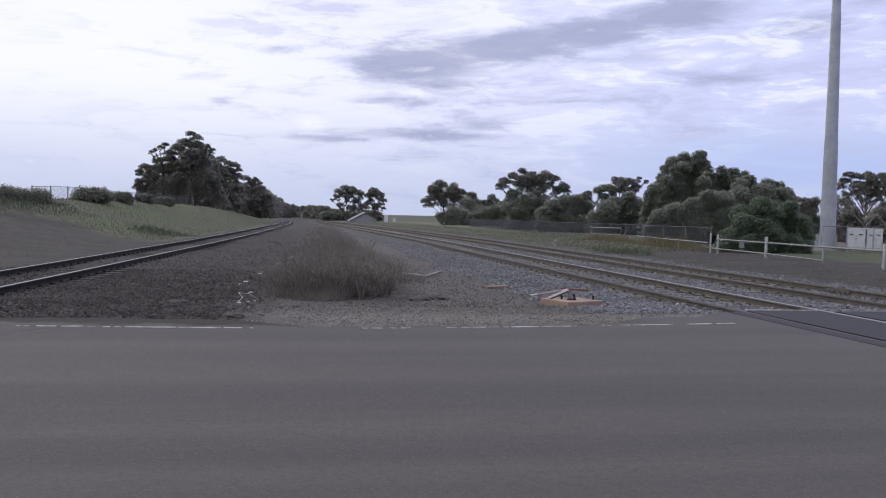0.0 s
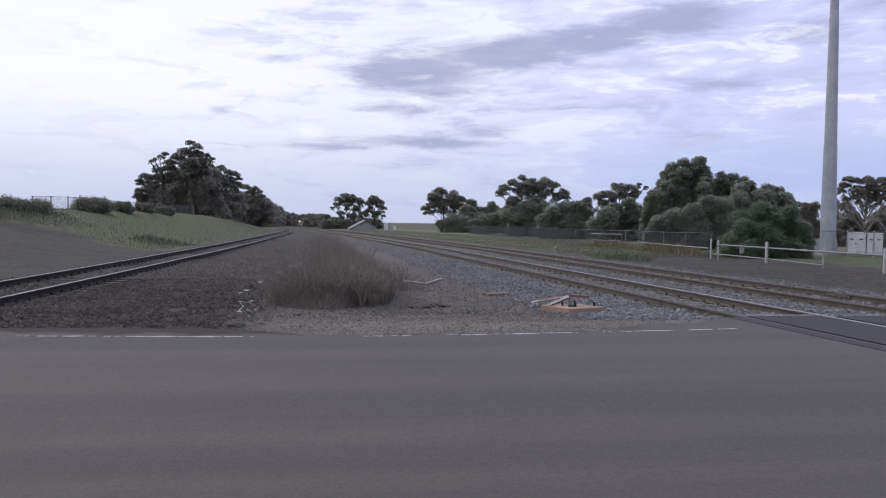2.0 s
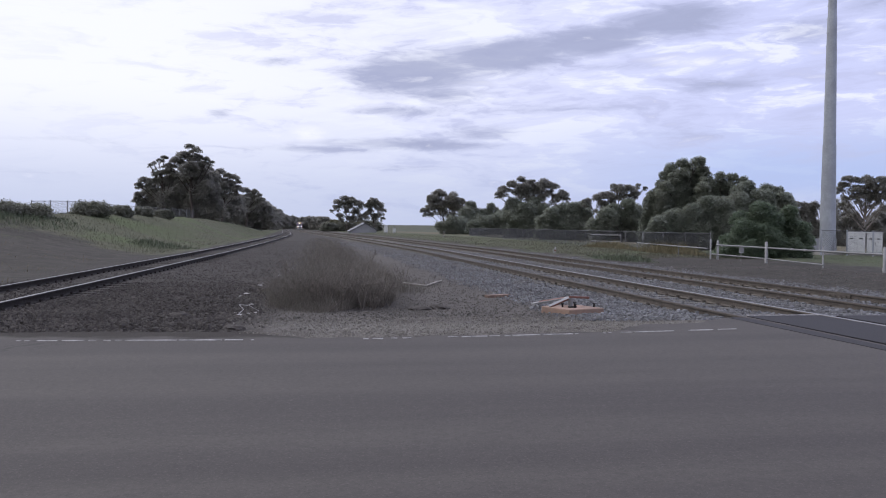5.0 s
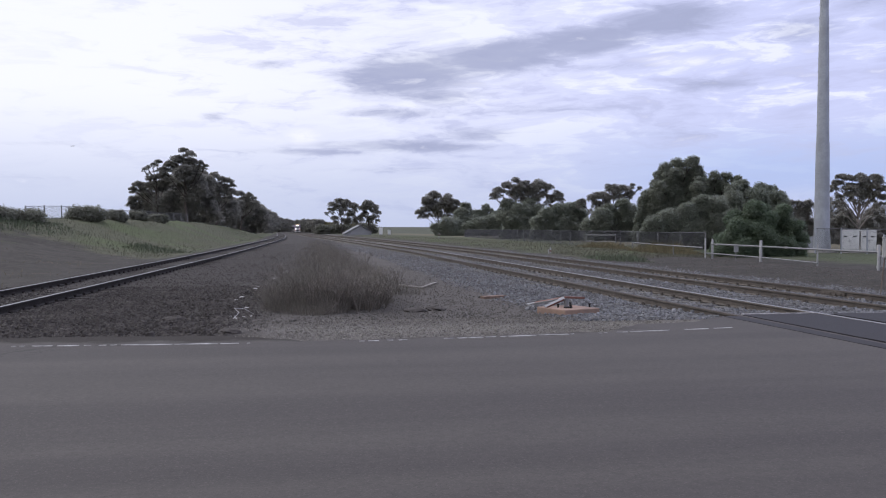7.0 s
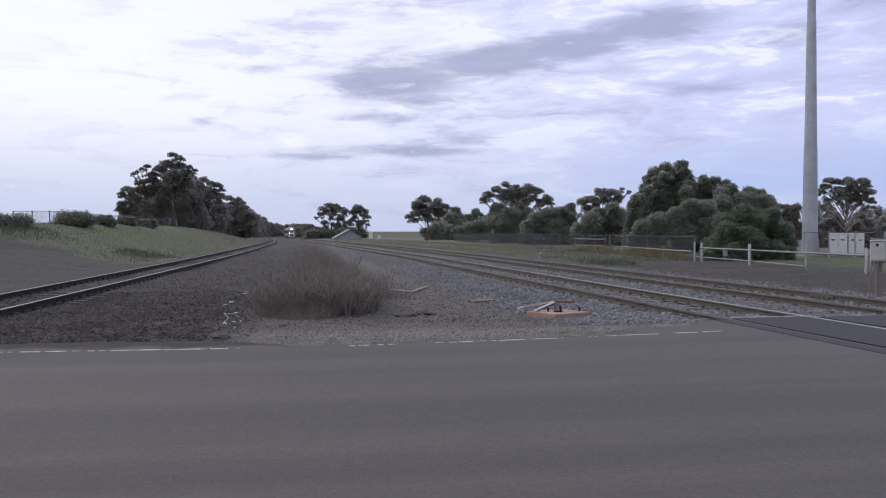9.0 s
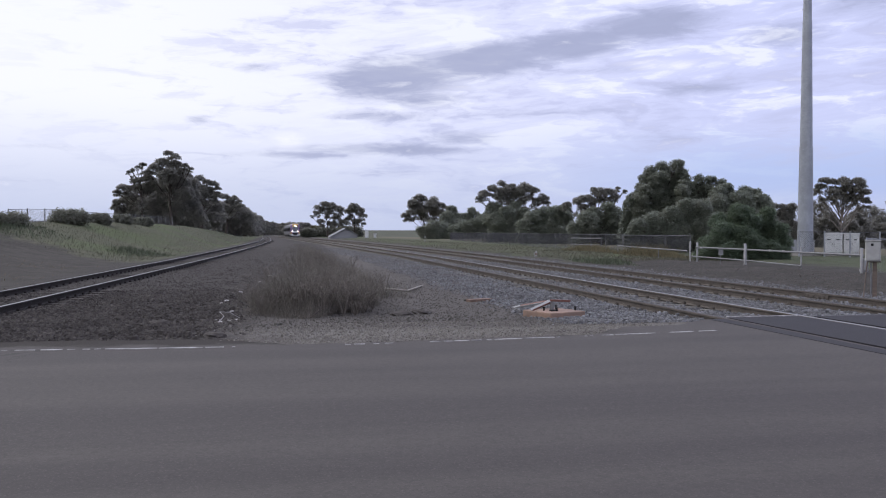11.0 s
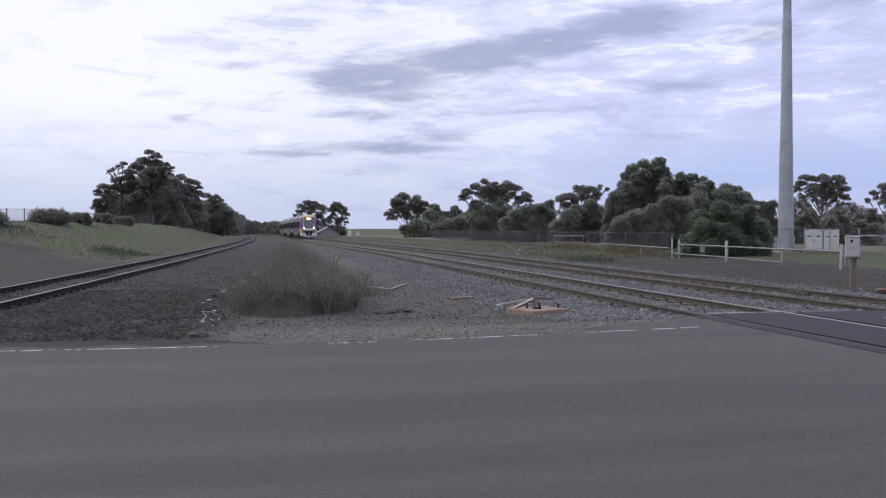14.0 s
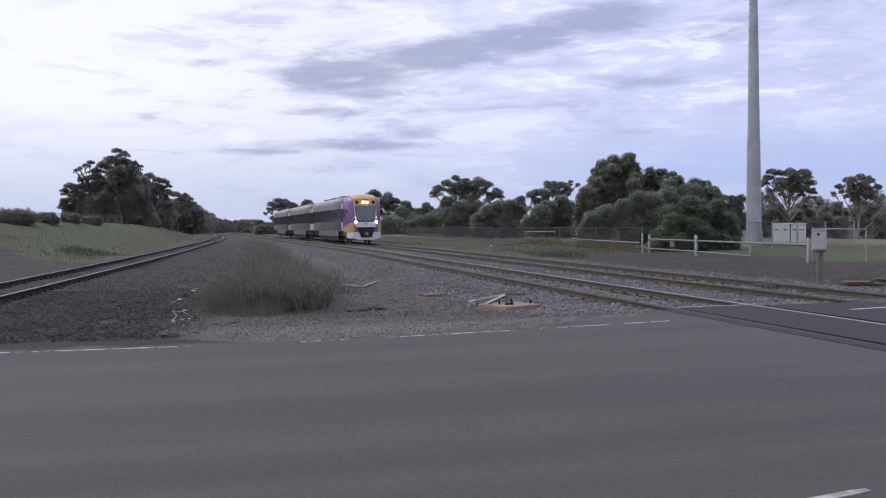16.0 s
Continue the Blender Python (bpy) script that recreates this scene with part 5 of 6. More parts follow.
def cab(top):
    nose = [section(1.14, 0.62, 3.74, 0.0, 0.5), section(1.30, 0.52, 3.92, 0.16, 0.52), section(1.40, 0.48, 4.02, 0.55, 0.55), section(1.44, 0.46, 4.12, 1.3, 0.55), section(1.44, 0.8, 4.12, 3.02, 0.55)]
    front = part("cab", loft(nose), PURPLE, top, "purple rounded cab front")
    part("bumper", plate([(-1.14, 0.46), (-1.2, 0.98), (1.2, 0.98), (1.14, 0.46), (0.6, 0.34), (-0.6, 0.34)], -0.05, 0.25), OFFWHITE, front, "pale lower skirt")
    # flat plate on the nose, black for the shade inside the coupler recess
    part("coupler_recess", plate([(-0.5, 0.55), (-0.82, 1.28), (0.82, 1.28), (0.5, 0.55)], -0.1, 0.2), BLACK, front, "flat black plate painting the shade of the coupler recess")
    part("nose_panel", plate([(-0.88, 1.3), (-0.93, 1.98), (0.93, 1.98), (0.88, 1.3)], -0.09, 0.2), OFFWHITE, front, "pale nose panel with small dark lettering bars")
    for k in range(3):
        part("logo_bar", box(-0.14 + 0.14 * k, -0.1, 1.55, 0.09, 0.012, 0.12, 0.004), PURPLE, front)
    part("windscreen_surround", plate([(-0.94, 1.62), (-1.08, 3.02), (1.08, 3.02), (0.94, 1.62), (0.8, 1.5), (-0.8, 1.5)], -0.075, 0.2), OFFWHITE, front)
    part("windscreen_gasket", plate([(-0.86, 1.8), (-1.03, 2.99), (1.03, 2.99), (0.86, 1.8), (0.7, 1.68), (-0.7, 1.68)], -0.095, 0.08), BLACK, front, "black rubber gasket")
    part("windscreen", plate([(-0.8, 1.84), (-0.98, 2.94), (0.98, 2.94), (0.8, 1.84), (0.66, 1.74), (-0.66, 1.74)], -0.115, 0.06), SCREEN, front, "raked windscreen, the grey reflected sky put into its colour")
    part("brow", plate([(-1.1, 3.02), (-1.08, 3.45), (-0.8, 3.66), (0.8, 3.66), (1.08, 3.45), (1.1, 3.02)], -0.08, 0.2), YELLOW, front, "golden yellow band over the windscreen")
    part("roof_panel", loft([section(0.92, 3.3, 3.66, -0.02, 0.12), section(1.02, 3.5, 3.9, 0.16, 0.3), section(1.08, 3.55, 4.06, 0.55, 0.34), section(1.1, 3.6, 4.16, 1.3, 0.36), section(1.1, 3.6, 4.16, 1.9, 0.36)]), YELLOW, front, "golden yellow panel running back over the cab roof")
    for s in (-1, 1):
        part("corner_panel", wrap(s, [(-0.03, 0.98, 1.55), (0.16, 0.98, 1.6), (0.55, 0.95, 1.55), (1.3, 0.95, 1.42), (3.0, 1.02, 1.22)]), YELLOW, front, "golden yellow corner panel")
        part("skirt_side", wrap(s, [(-0.03, 0.48, 0.97), (0.16, 0.46, 0.97), (0.55, 0.46, 0.94), (1.2, 0.5, 0.94)]), OFFWHITE, front, "pale skirt side")
        part("headlight", disc(s * 0.2, -0.13, 3.3, 0.115), LAMP, front, "lit round headlight")
        part("marker_light", disc(s * 0.78, -0.12, 3.3, 0.17), BLACK, front, "dark round lamp")
        part("roof_light", disc(s * 0.15, -0.1, 3.58, 0.07), BLACK, front)
        part("low_headlight", disc(s * 0.98, -0.13, 1.66, 0.1), MARKER, front, "lit low headlight")
        part("indicator", disc(s * 1.0, -0.11, 1.98, 0.06), AMBER, front, "small amber marker lamp")
        part("mirror", box(s * 1.6, 0.5, 2.5, 0.09, 0.06, 0.32, 0.025), BLACK, front)
        part("mirror_arm", tube([(s * 1.4, 0.6, 2.45), (s * 1.6, 0.5, 2.5)], 0.03, 6), BLACK, front)
    part("wiper", tube([(-0.35, -0.13, 1.78), (0.1, -0.13, 2.4)], 0.018, 5), BLACK, front)
    for ob in (front, *front.children):
        rake(ob)
    part("coupler", tube([(0, -0.3, 0.85), (0, 0.2, 0.85)], [0.16, 0.12], 10), GREYSTEEL, front)
    return front


def train():
    top = thing("passenger_train", "three-car purple, silver and gold diesel passenger train, headlights lit", "train")
    cab(top)
    for i in range(3):
        car(top, 25.1 * i, i == 0)
    for i in (1, 2):
        part("gangway", box(0, 25.1 * i - 0.2, 2.3, 2.3, 0.5, 2.5, 0.05), BLACK, top)
    return top


TRAIN = train()


# ---- bird ----
PLUMAGE = material("grey_brown_feathers", (0.16, 0.145, 0.13), 0.8, vary=0.3, fine=30, coarse=8, bump=0.0)


def bird():
    top = thing("bird", "small dark bird flapping across the sky", "bird", pose(-90, 200, 6))
    part("body", tube([(0, 0.16, 0.0), (0, 0.12, 0.01), (0, 0.02, 0.0), (0, -0.1, 0.0), (0, -0.14, 0.0)], [0.01, 0.026, 0.04, 0.022, 0.006], 8), PLUMAGE, top)
    bm = bmesh.new()
    bmesh.ops.create_cube(bm, size=1, matrix=pose(0, -0.17, 0) @ Matrix.Diagonal((0.055, 0.11, 0.01, 1)))
    part("tail", bm, PLUMAGE, top)
    wings = []
    for s in (-1, 1):
        bm = bmesh.new()
        low = [bm.verts.new((s * a, b, -0.006)) for a, b in ((0.015, 0.06), (0.12, 0.075), (0.24, 0.015), (0.15, -0.04), (0.015, -0.06))]
        face = bm.faces.new(low if s > 0 else low[::-1])
        up = bmesh.ops.extrude_face_region(bm, geom=[face])["geom"]
        bmesh.ops.translate(bm, vec=(0, 0, 0.014), verts=[v for v in up if isinstance(v, bmesh.types.BMVert)])
        bmesh.ops.recalc_face_normals(bm, faces=bm.faces)
        wings.append((s, part("wing", bm, PLUMAGE, top)))
    return top, wings


BIRD, WINGS = bird()


def motions():
    """The train comes down the far main line at a steady pace."""
    rows = []
    for k in range(33):
        t = k * 0.5
        y = 75.0 + 42.0 * (16.0 - t)
        a, b = float(far_line(y)), float(far_line(y + 40))
        za, zb = float(fall(y)), float(fall(y + 40))
        rows.append((t, pose(a, y, za, math.degrees(math.atan((zb - za) / 40)), 0, -math.degrees(math.atan((b - a) / 40)))))
    walk(TRAIN, rows)
    # the bird comes from beyond the bank, climbs and leaves overhead
    way = [(0, -96, 209, 6), (6.0, -29.2, 101, 7.5), (6.5, -23.5, 91.8, 7.8), (7, -17.9, 82.8, 8.4), (7.5, -12.5, 74.5, 9.4), (8, -6.6, 66.9, 11.5), (8.5, 1.9, 58.6, 14.3), (9, 11, 50, 18), (10, 29, 33, 26), (16, 137, -69, 70)]
    walk(BIRD, [(t, pose(x, y, z, 8, 0, -math.degrees(math.atan2(11.5, 17)))) for t, x, y, z in way])
    for s, wing in WINGS:
        walk(wing, [(k * 0.1, pose(0, 0, 0, 0, -s * (8 + 34 * math.sin(k * 1.7)), 0)) for k in range(161)])


# ---- fences ----
MESHWIRE = material("dull_mesh_wire", (0.12, 0.12, 0.13), 0.7, 0.2, vary=0.3, fine=5, coarse=1, bump=0.0)
TAN = material("tan_roof_tiles", (0.28, 0.225, 0.185), 0.85, vary=0.3, fine=6, coarse=0.6)
BRICKWALL = material("dull_brick_wall", (0.24, 0.18, 0.15), 0.9, vary=0.3, fine=8, coarse=0.8)
OLDWOOD = material("grey_old_timber", (0.1800, 0.1425, 0.1162), 0.9, vary=0.4, fine=10, coarse=2, grain=(0.6, 6, 6), other=(0.1200, 0.0938, 0.0788))
REDPAINT = material("faded_red_paint", (0.176, 0.085, 0.067), 0.75, vary=0.35, fine=14, coarse=3)
PINKWOOD = material("reddish_grey_timber", (0.199, 0.138, 0.109), 0.9, vary=0.35, fine=10, coarse=2, grain=(0.6, 6, 6))
PINKCRETE = material("pinkish_stained_concrete", (0.2706, 0.1837, 0.1386), 0.92, vary=0.28, fine=25, coarse=3, other=(0.2002, 0.1452, 0.1155))
PALE = material("pale_grey_cabinet_paint", (0.40, 0.395, 0.375), 0.6, vary=0.2, fine=14, coarse=3, bump=0.05)


RAILGREY = material("dull_grey_pipe", (0.1955, 0.1955, 0.1938), 0.7, vary=0.2, fine=10, coarse=2, bump=0.03)


def earth(x, y):
    return float(bed(x, y))


def rail_fence():
    """White post-and-rail fence with a sign and a bent end."""
    top = thing("post_and_rail_fence", "weathered white post-and-rail fence beside the track verge", "fence", pose(20.35, 41.4, earth(20.35, 41.4)))
    posts = [(-0.1, 0.0, 0.98, 0.04), (0.12, -0.3, 0.93, 0.05), (0.0, -5.05, 0.95, 0.062), (0.12, -9.1, 0.86, 0.03), (-0.1, -13.1, 0.92, 0.05)]
    for x, y, h, r in posts:
        bm = tube([(x, y, -0.3), (x, y, h - 0.01), (x, y, h)], [r, r, r * 0.7], 10)
        part("post", bm, WHITE, top)
    part("top_rail", tube([(0.06, -0.3, 0.70), (0.02, -5.0, 0.685), (0.06, -9.1, 0.66), (-0.02, -13.1, 0.655)], 0.036, 8), RAILGREY, top)
    part("bottom_rail", tube([(-0.02, 0.0, 0.25), (0.02, -5.0, 0.21), (0.08, -9.2, 0.13)], 0.032, 8), RAILGREY, top)
    part("rail_bracket", box(0.03, -13.12, 0.34, 0.17, 0.14, 0.42, 0.02), WHITE, top)
    part("rail_bracket", box(0.02, -13.05, 0.14, 0.22, 0.2, 0.1, 0.02), WHITE, top)
    part("sign_post", tube([(0.05, -2.75, -0.3), (0.05, -2.75, 0.66)], 0.02, 6), RAILGREY, top)
    sign = part("sign", box(0.05, -2.78, 0.52, 0.22, 0.015, 0.27, 0.005), WHITE, top, "small white sign plate")
    part("sign_bar", box(0.05, -2.79, 0.57, 0.15, 0.006, 0.03, 0.001), GREYSTEEL, sign)
    part("sign_bar", box(0.05, -2.79, 0.48, 0.15, 0.006, 0.03, 0.001), GREYSTEEL, sign)
    for y in (-0.9, -7.0, -8.0):
        part("clamp", box(0.04, y, 0.68, 0.09, 0.14, 0.09, 0.02), WHITE, top)
    return top


rail_fence()


def low_rail(x0, y0, x1, y1, heights, posts, label):
    z = earth(x0, y0)
    top = thing("guard_rail", label, "fence", pose(x0, y0, z))
    dx, dy, dz = x1 - x0, y1 - y0, earth(x1, y1) - z
    for h in heights:
        part("rail", tube([(0, 0, h), (dx / 2, dy / 2, h + dz / 2 - 0.01), (dx, dy, h + dz)], 0.035, 8), RAILGREY, top)
    for u in posts:
        part("post", tube([(dx * u, dy * u, dz * u - 0.3), (dx * u, dy * u, dz * u + max(heights) + 0.12)], 0.035, 8), RAILGREY, top)
    return top


low_rail(20.35, 41.9, 22.4, 56.2, [0.5], [0.35, 1.0], "single low galvanised rail on thin posts in dry grass")
low_rail(22.7, 66.3, 23.0, 60.8, [0.92, 0.45], [0.0, 1.0], "short two-rail galvanised barrier in front of the mesh fence")


def wire_bay(length, high, gap, width):
    """Crossed diagonal wires of one bay, along x."""
    v = []
    n = int((length + high) / gap)
    for way in (1, -1):
        for i in range(n):
            a = i * gap - high
            u0, u1 = max(0.0, -a), min(high, length - a)
            if u1 <= u0:
                continue
            p, q = (a + u0, u0), (a + u1, u1)
            if way < 0:
                p, q = (length - p[0], p[1]), (length - q[0], q[1])
            for off in ((0, width), (width, 0)):
                s = 0.5 if off[0] else 0.5
                if off[0]:
                    v += [(p[0] - off[0] * s, 0, p[1]), (p[0] + off[0] * s, 0, p[1]), (q[0] + off[0] * s, 0, q[1]), (q[0] - off[0] * s, 0, q[1])]
                else:
                    v += [(p[0], -off[1] * s, p[1]), (p[0], off[1] * s, p[1]), (q[0], off[1] * s, q[1]), (q[0], -off[1] * s, q[1])]
    return v


def mesh_fence(points, high, bay, gap, width, label, wire=None, thick=0.03, postmat=None, rail=True, strain=0.0):
    """A mesh fence along a line of (x, y) points: posts, wires and mesh bays."""
    wire = wire or MESHWIRE
    x0, y0 = points[0]
    z0 = earth(x0, y0)
    top = thing("mesh_fence", label, "fence", pose(x0, y0, z0))
    for (ax, ay), (bx, by) in zip(points, points[1:]):
        length = math.hypot(bx - ax, by - ay)
        n = max(1, round(length / bay))
        ang = math.degrees(math.atan2(by - ay, bx - ax))
        me = fast_mesh("mesh_panel", wire_bay(length / n, high, gap, width), 4, wire)
        for i in range(n + 1):
            u = i / n
            px, py = ax + (bx - ax) * u, ay + (by - ay) * u
            pz = earth(px, py)
            if i == 0 and (ax, ay) != points[0]:
                continue
            part("post", tube([(px - x0, py - y0, pz - z0 - 0.3), (px - x0, py - y0, pz - z0 + high + 0.06)], thick, 7), postmat or GREYSTEEL, top)
        for i in range(n):
            u = i / n
            px, py = ax + (bx - ax) * u, ay + (by - ay) * u
            qx, qy = ax + (bx - ax) * (i + 1) / n, ay + (by - ay) * (i + 1) / n
            pz, qz = earth(px, py), earth(qx, qy)
            tilt = math.degrees(math.atan2(qz - pz, length / n))
            part("mesh_panel", me, None, top, m=pose(px - x0, py - y0, pz - z0, 0, 0, ang) @ pose(0, 0, 0, 0, -tilt, 0))
            if rail:
                part("top_wire", tube([(px - x0, py - y0, pz - z0 + high), (qx - x0, qy - y0, qz - z0 + high)], 0.018, 5), wire, top)
    return top


mesh_fence([(29.2, 146), (25.5, 100), (23.2, 66.5), (22.8, 56.4)], 1.2, 3.2, 0.16, 0.011, "dark sagging wire-mesh fence in front of the tree belt")
mesh_fence([(22.8, 56.2), (22.4, 45.8)], 1.2, 3.5, 0.14, 0.014, "thin wire-mesh fence in dry grass", thick=0.025)
mesh_fence([(-18.4, 70), (-17.3, 76), (-15.8, 84), (-14.0, 95), (-11.3, 112)], 1.0, 3.0, 0.2, 0.011, "wire-mesh fence with dark posts on the grassy bank", thick=0.045)
mesh_fence([(29.9, 47.4), (32.6, 46.6), (35.6, 45.5)], 1.42, 1.4, 0.12, 0.009, "grey steel mesh compound fence round equipment cabins", thick=0.045, postmat=GALV)
mesh_fence([(20.55, 28.45), (23.0, 28.75)], 1.2, 2.5, 0.12, 0.004, "light wire-mesh gate panel with a pale top rail", thick=0.024, wire=GALV, postmat=GALV)


# ---- equipment cabins in the compound ----
CABWHITE = material("white_cabinet_paint", (0.58, 0.58, 0.57), 0.5, vary=0.12, fine=10, coarse=2, bump=0.03)


def cabinet(x, y, wide, deep_, high, turn, label):
    top = thing("equipment_cabinet", label, "cabinet", pose(x, y, earth(x, y), 0, 0, turn))
    part("plinth", box(0, 0, 0.02, wide * 1.05, deep_ * 1.05, 0.2, 0.02), CONCRETE, top)
    body = part("body", box(0, 0, 0.1 + high / 2, wide, deep_, high, 0.02), CABWHITE, top)
    part("roof", box(0, 0, 0.12 + high, wide * 1.06, deep_ * 1.08, 0.07, 0.02), CABWHITE, top)
    for s in (-0.25, 0.25):
        d = part("door", box(s * wide, -deep_ / 2 - 0.01, 0.12 + high / 2, wide * 0.45, 0.03, high * 0.86, 0.008), CABWHITE, body)
        part("vent", box(s * wide, -deep_ / 2 - 0.03, 0.1 + high * 0.72, wide * 0.2, 0.02, 0.07, 0.004), BLACK, d)
        part("handle", box(s * wide * 0.2, -deep_ / 2 - 0.035, 0.1 + high * 0.5, 0.03, 0.03, 0.14, 0.006), GREYSTEEL, d)
    return top


cabinet(33.1, 48.9, 1.0, 0.9, 1.22, -34, "white steel equipment cabinet with vented doors in the compound")
cabinet(33.95, 48.4, 0.85, 0.9, 1.2, -34, "white steel equipment cabinet beside its twin in the compound")


def panel_fence(x0, y0, x1, y1, high, mat, label, bay=2.4):
    z = earth(x0, y0)
    top = thing("panel_fence", label, "fence", pose(x0, y0, z))
    length = math.hypot(x1 - x0, y1 - y0)
    n = max(1, round(length / bay))
    ang = math.degrees(math.atan2(y1 - y0, x1 - x0))
    for i in range(n):
        u = (i + 0.5) / n
        px, py = (x1 - x0) * u, (y1 - y0) * u
        bm = bmesh.new()
        half, cuts = (length / n - 0.06) / 2, 28
        rows = [[bm.verts.new((-half + 2 * half * k / cuts, 0.02 * (1 if k % 4 in (1, 2) else -1) + o, h)) for k in range(cuts + 1)] for h, o in ((-0.1, 0), (high, 0), (high, 0.012), (-0.1, 0.012))]
        for p, q in zip(rows, rows[1:] + rows[:1]):
            for k in range(cuts):
                bm.faces.new((p[k], p[k + 1], q[k + 1], q[k]))
        part("panel", bm, mat, top, m=pose(px, py, earth(x0 + px, y0 + py) - z, 0, 0, ang))
        part("post", box(0, 0, high / 2, 0.07, 0.07, high + 0.1, 0.008), mat, top, m=pose(px - (x1 - x0) / n / 2, py - (y1 - y0) / n / 2, earth(x0 + px, y0 + py) - z - 0.02, 0, 0, ang))
    return top


PALEWALL = material("pale_fence_sheet", (0.30, 0.31, 0.33), 0.7, vary=0.2, fine=5, coarse=0.8, bump=0.0)
GREYWALL = material("grey_fence_sheet", (0.20, 0.19, 0.19), 0.8, vary=0.25, fine=5, coarse=0.8, bump=0.0)
SHEDGREY = material("faded_shed_sheet", (0.25, 0.25, 0.26), 0.7, vary=0.2, fine=3, coarse=0.5, bump=0.0)
panel_fence(33, 62, 38.6, 59.2, 0.85, PALEWALL, "low pale sheet fence behind the compound")
panel_fence(62, 118, 114, 92, 2.0, GREYWALL, "long dull grey sheet fence at the back of the field", 4.0)


# ---- houses behind the field ----
def house(x, y, wide, deep_, wall, rise, turn, label):
    top = thing("house", label, "house", pose(x, y, earth(x, y), 0, 0, turn))
    w = part("wall", box(0, 0, wall / 2 - 0.1, wide, deep_, wall + 0.2, 0.03), BRICKWALL, top)
    bm = bmesh.new()
    o = 0.5
    pts = [(-wide / 2 - o, -deep_ / 2 - o, wall), (wide / 2 + o, -deep_ / 2 - o, wall), (wide / 2 + o, deep_ / 2 + o, wall), (-wide / 2 - o, deep_ / 2 + o, wall), (-wide / 2 + deep_ / 2, 0, wall + rise), (wide / 2 - deep_ / 2, 0, wall + rise)]
    v = [bm.verts.new(p) for p in pts]
    for f in ((0, 1, 5, 4), (1, 2, 5), (2, 3, 4, 5), (3, 0, 4), (3, 2, 1, 0)):
        bm.faces.new([v[i] for i in f])
    part("roof", bm, TAN, top, "hipped tan tiled roof")
    for k in (-0.3, 0.05, 0.33):
        win = part("window", box(k * wide, -deep_ / 2 - 0.02, wall * 0.58, 1.5, 0.06, 1.0, 0.01), WHITE, top)
        part("pane", box(k * wide, -deep_ / 2 - 0.055, wall * 0.58, 1.36, 0.02, 0.86, 0.005), TINT, win)
    return top


HOUSES = "single-storey brick house with a tan tiled roof behind the fence"
house(128, 178, 9, 6, 2.2, 1.2, -38, HOUSES)
house(141, 171, 7, 6, 2.2, 1.1, -38, HOUSES)
house(152, 160, 13, 7, 2.3, 1.3, -38, HOUSES)


# ---- shed and cabinet by the far line ----
def shed():
    x, y = 17.4, 216
    z = earth(x, y)
    top = thing("shed", "low grey sheet-metal shed with a long pitched roof", "shed", pose(x, y, z))
    bm = bmesh.new()
    front = [(-3.2, 0.0), (3.2, 0.0), (3.2, 0.9), (0.4, 2.35), (-3.2, 0.45)]
    a, b = [bm.verts.new((px, 0, pz - 0.1)) for px, pz in front], [bm.verts.new((px, 7, pz - 0.1)) for px, pz in front]
    bm.faces.new(a), bm.faces.new(b[::-1])
    for k in range(5):
        bm.faces.new((a[k], b[k], b[(k + 1) % 5], a[(k + 1) % 5]))
    bmesh.ops.recalc_face_normals(bm, faces=bm.faces)
    part("wall", bm, SHEDGREY, top)
    for (p, q) in (((-3.4, 0.32), (0.4, 2.38)), ((3.4, 0.76), (0.4, 2.38))):
        r = bmesh.new()
        v = [r.verts.new(c) for c in ((p[0], -0.3, p[1]), (q[0], -0.3, q[1]), (q[0], 7.3, q[1]), (p[0], 7.3, p[1]))]
        w2 = [r.verts.new(vv.co + Vector((0, 0, 0.07))) for vv in v]
        r.faces.new(v[::-1]), r.faces.new(w2)
        for k in range(4):
            r.faces.new((v[k], v[(k + 1) % 4], w2[(k + 1) % 4], w2[k]))
        bmesh.ops.recalc_face_normals(r, faces=r.faces)
        part("roof_sheet", r, SHEDGREY, top)
    return top


shed()
SMALLCAB = "small white lineside cabinet on short legs"
for x, y, w_, h_ in ((22.4, 212, 0.8, 1.7), (24.6, 214, 0.6, 1.1)):
    c = thing("lineside_cabinet", SMALLCAB, "cabinet", pose(x, y, earth(x, y)), "lineside cabinets")
    part("body", box(0, 0, h_ / 2 + 0.1, w_, 0.6, h_, 0.03), CABWHITE, c)
    part("roof", box(0, 0, h_ + 0.12, w_ + 0.08, 0.7, 0.06, 0.02), WHITE, c)
    part("leg", box(0, 0, 0.05, w_ * 0.8, 0.5, 0.3, 0.02), CONCRETE, c)


def marker(x, y, high):
    z = earth(x, y)
    m = thing("marker_post", "short white marker post with a faded red band", "marker post", pose(x, y, z))
    part("post", tube([(0, 0, -0.2), (0, 0, high), (0, 0, high + 0.02)], [0.055, 0.055, 0.03], 8), WHITE, m)
    part("band", tube([(0, 0, high * 0.35), (0, 0, high * 0.6)], 0.058, 8), REDPAINT, m)
    part("peg", box(-0.12, 0.02, 0.1, 0.05, 0.05, 0.34, 0.01), WHITE, m)


marker(16.2, 54, 0.36)
marker(21.2, 124, 0.75)


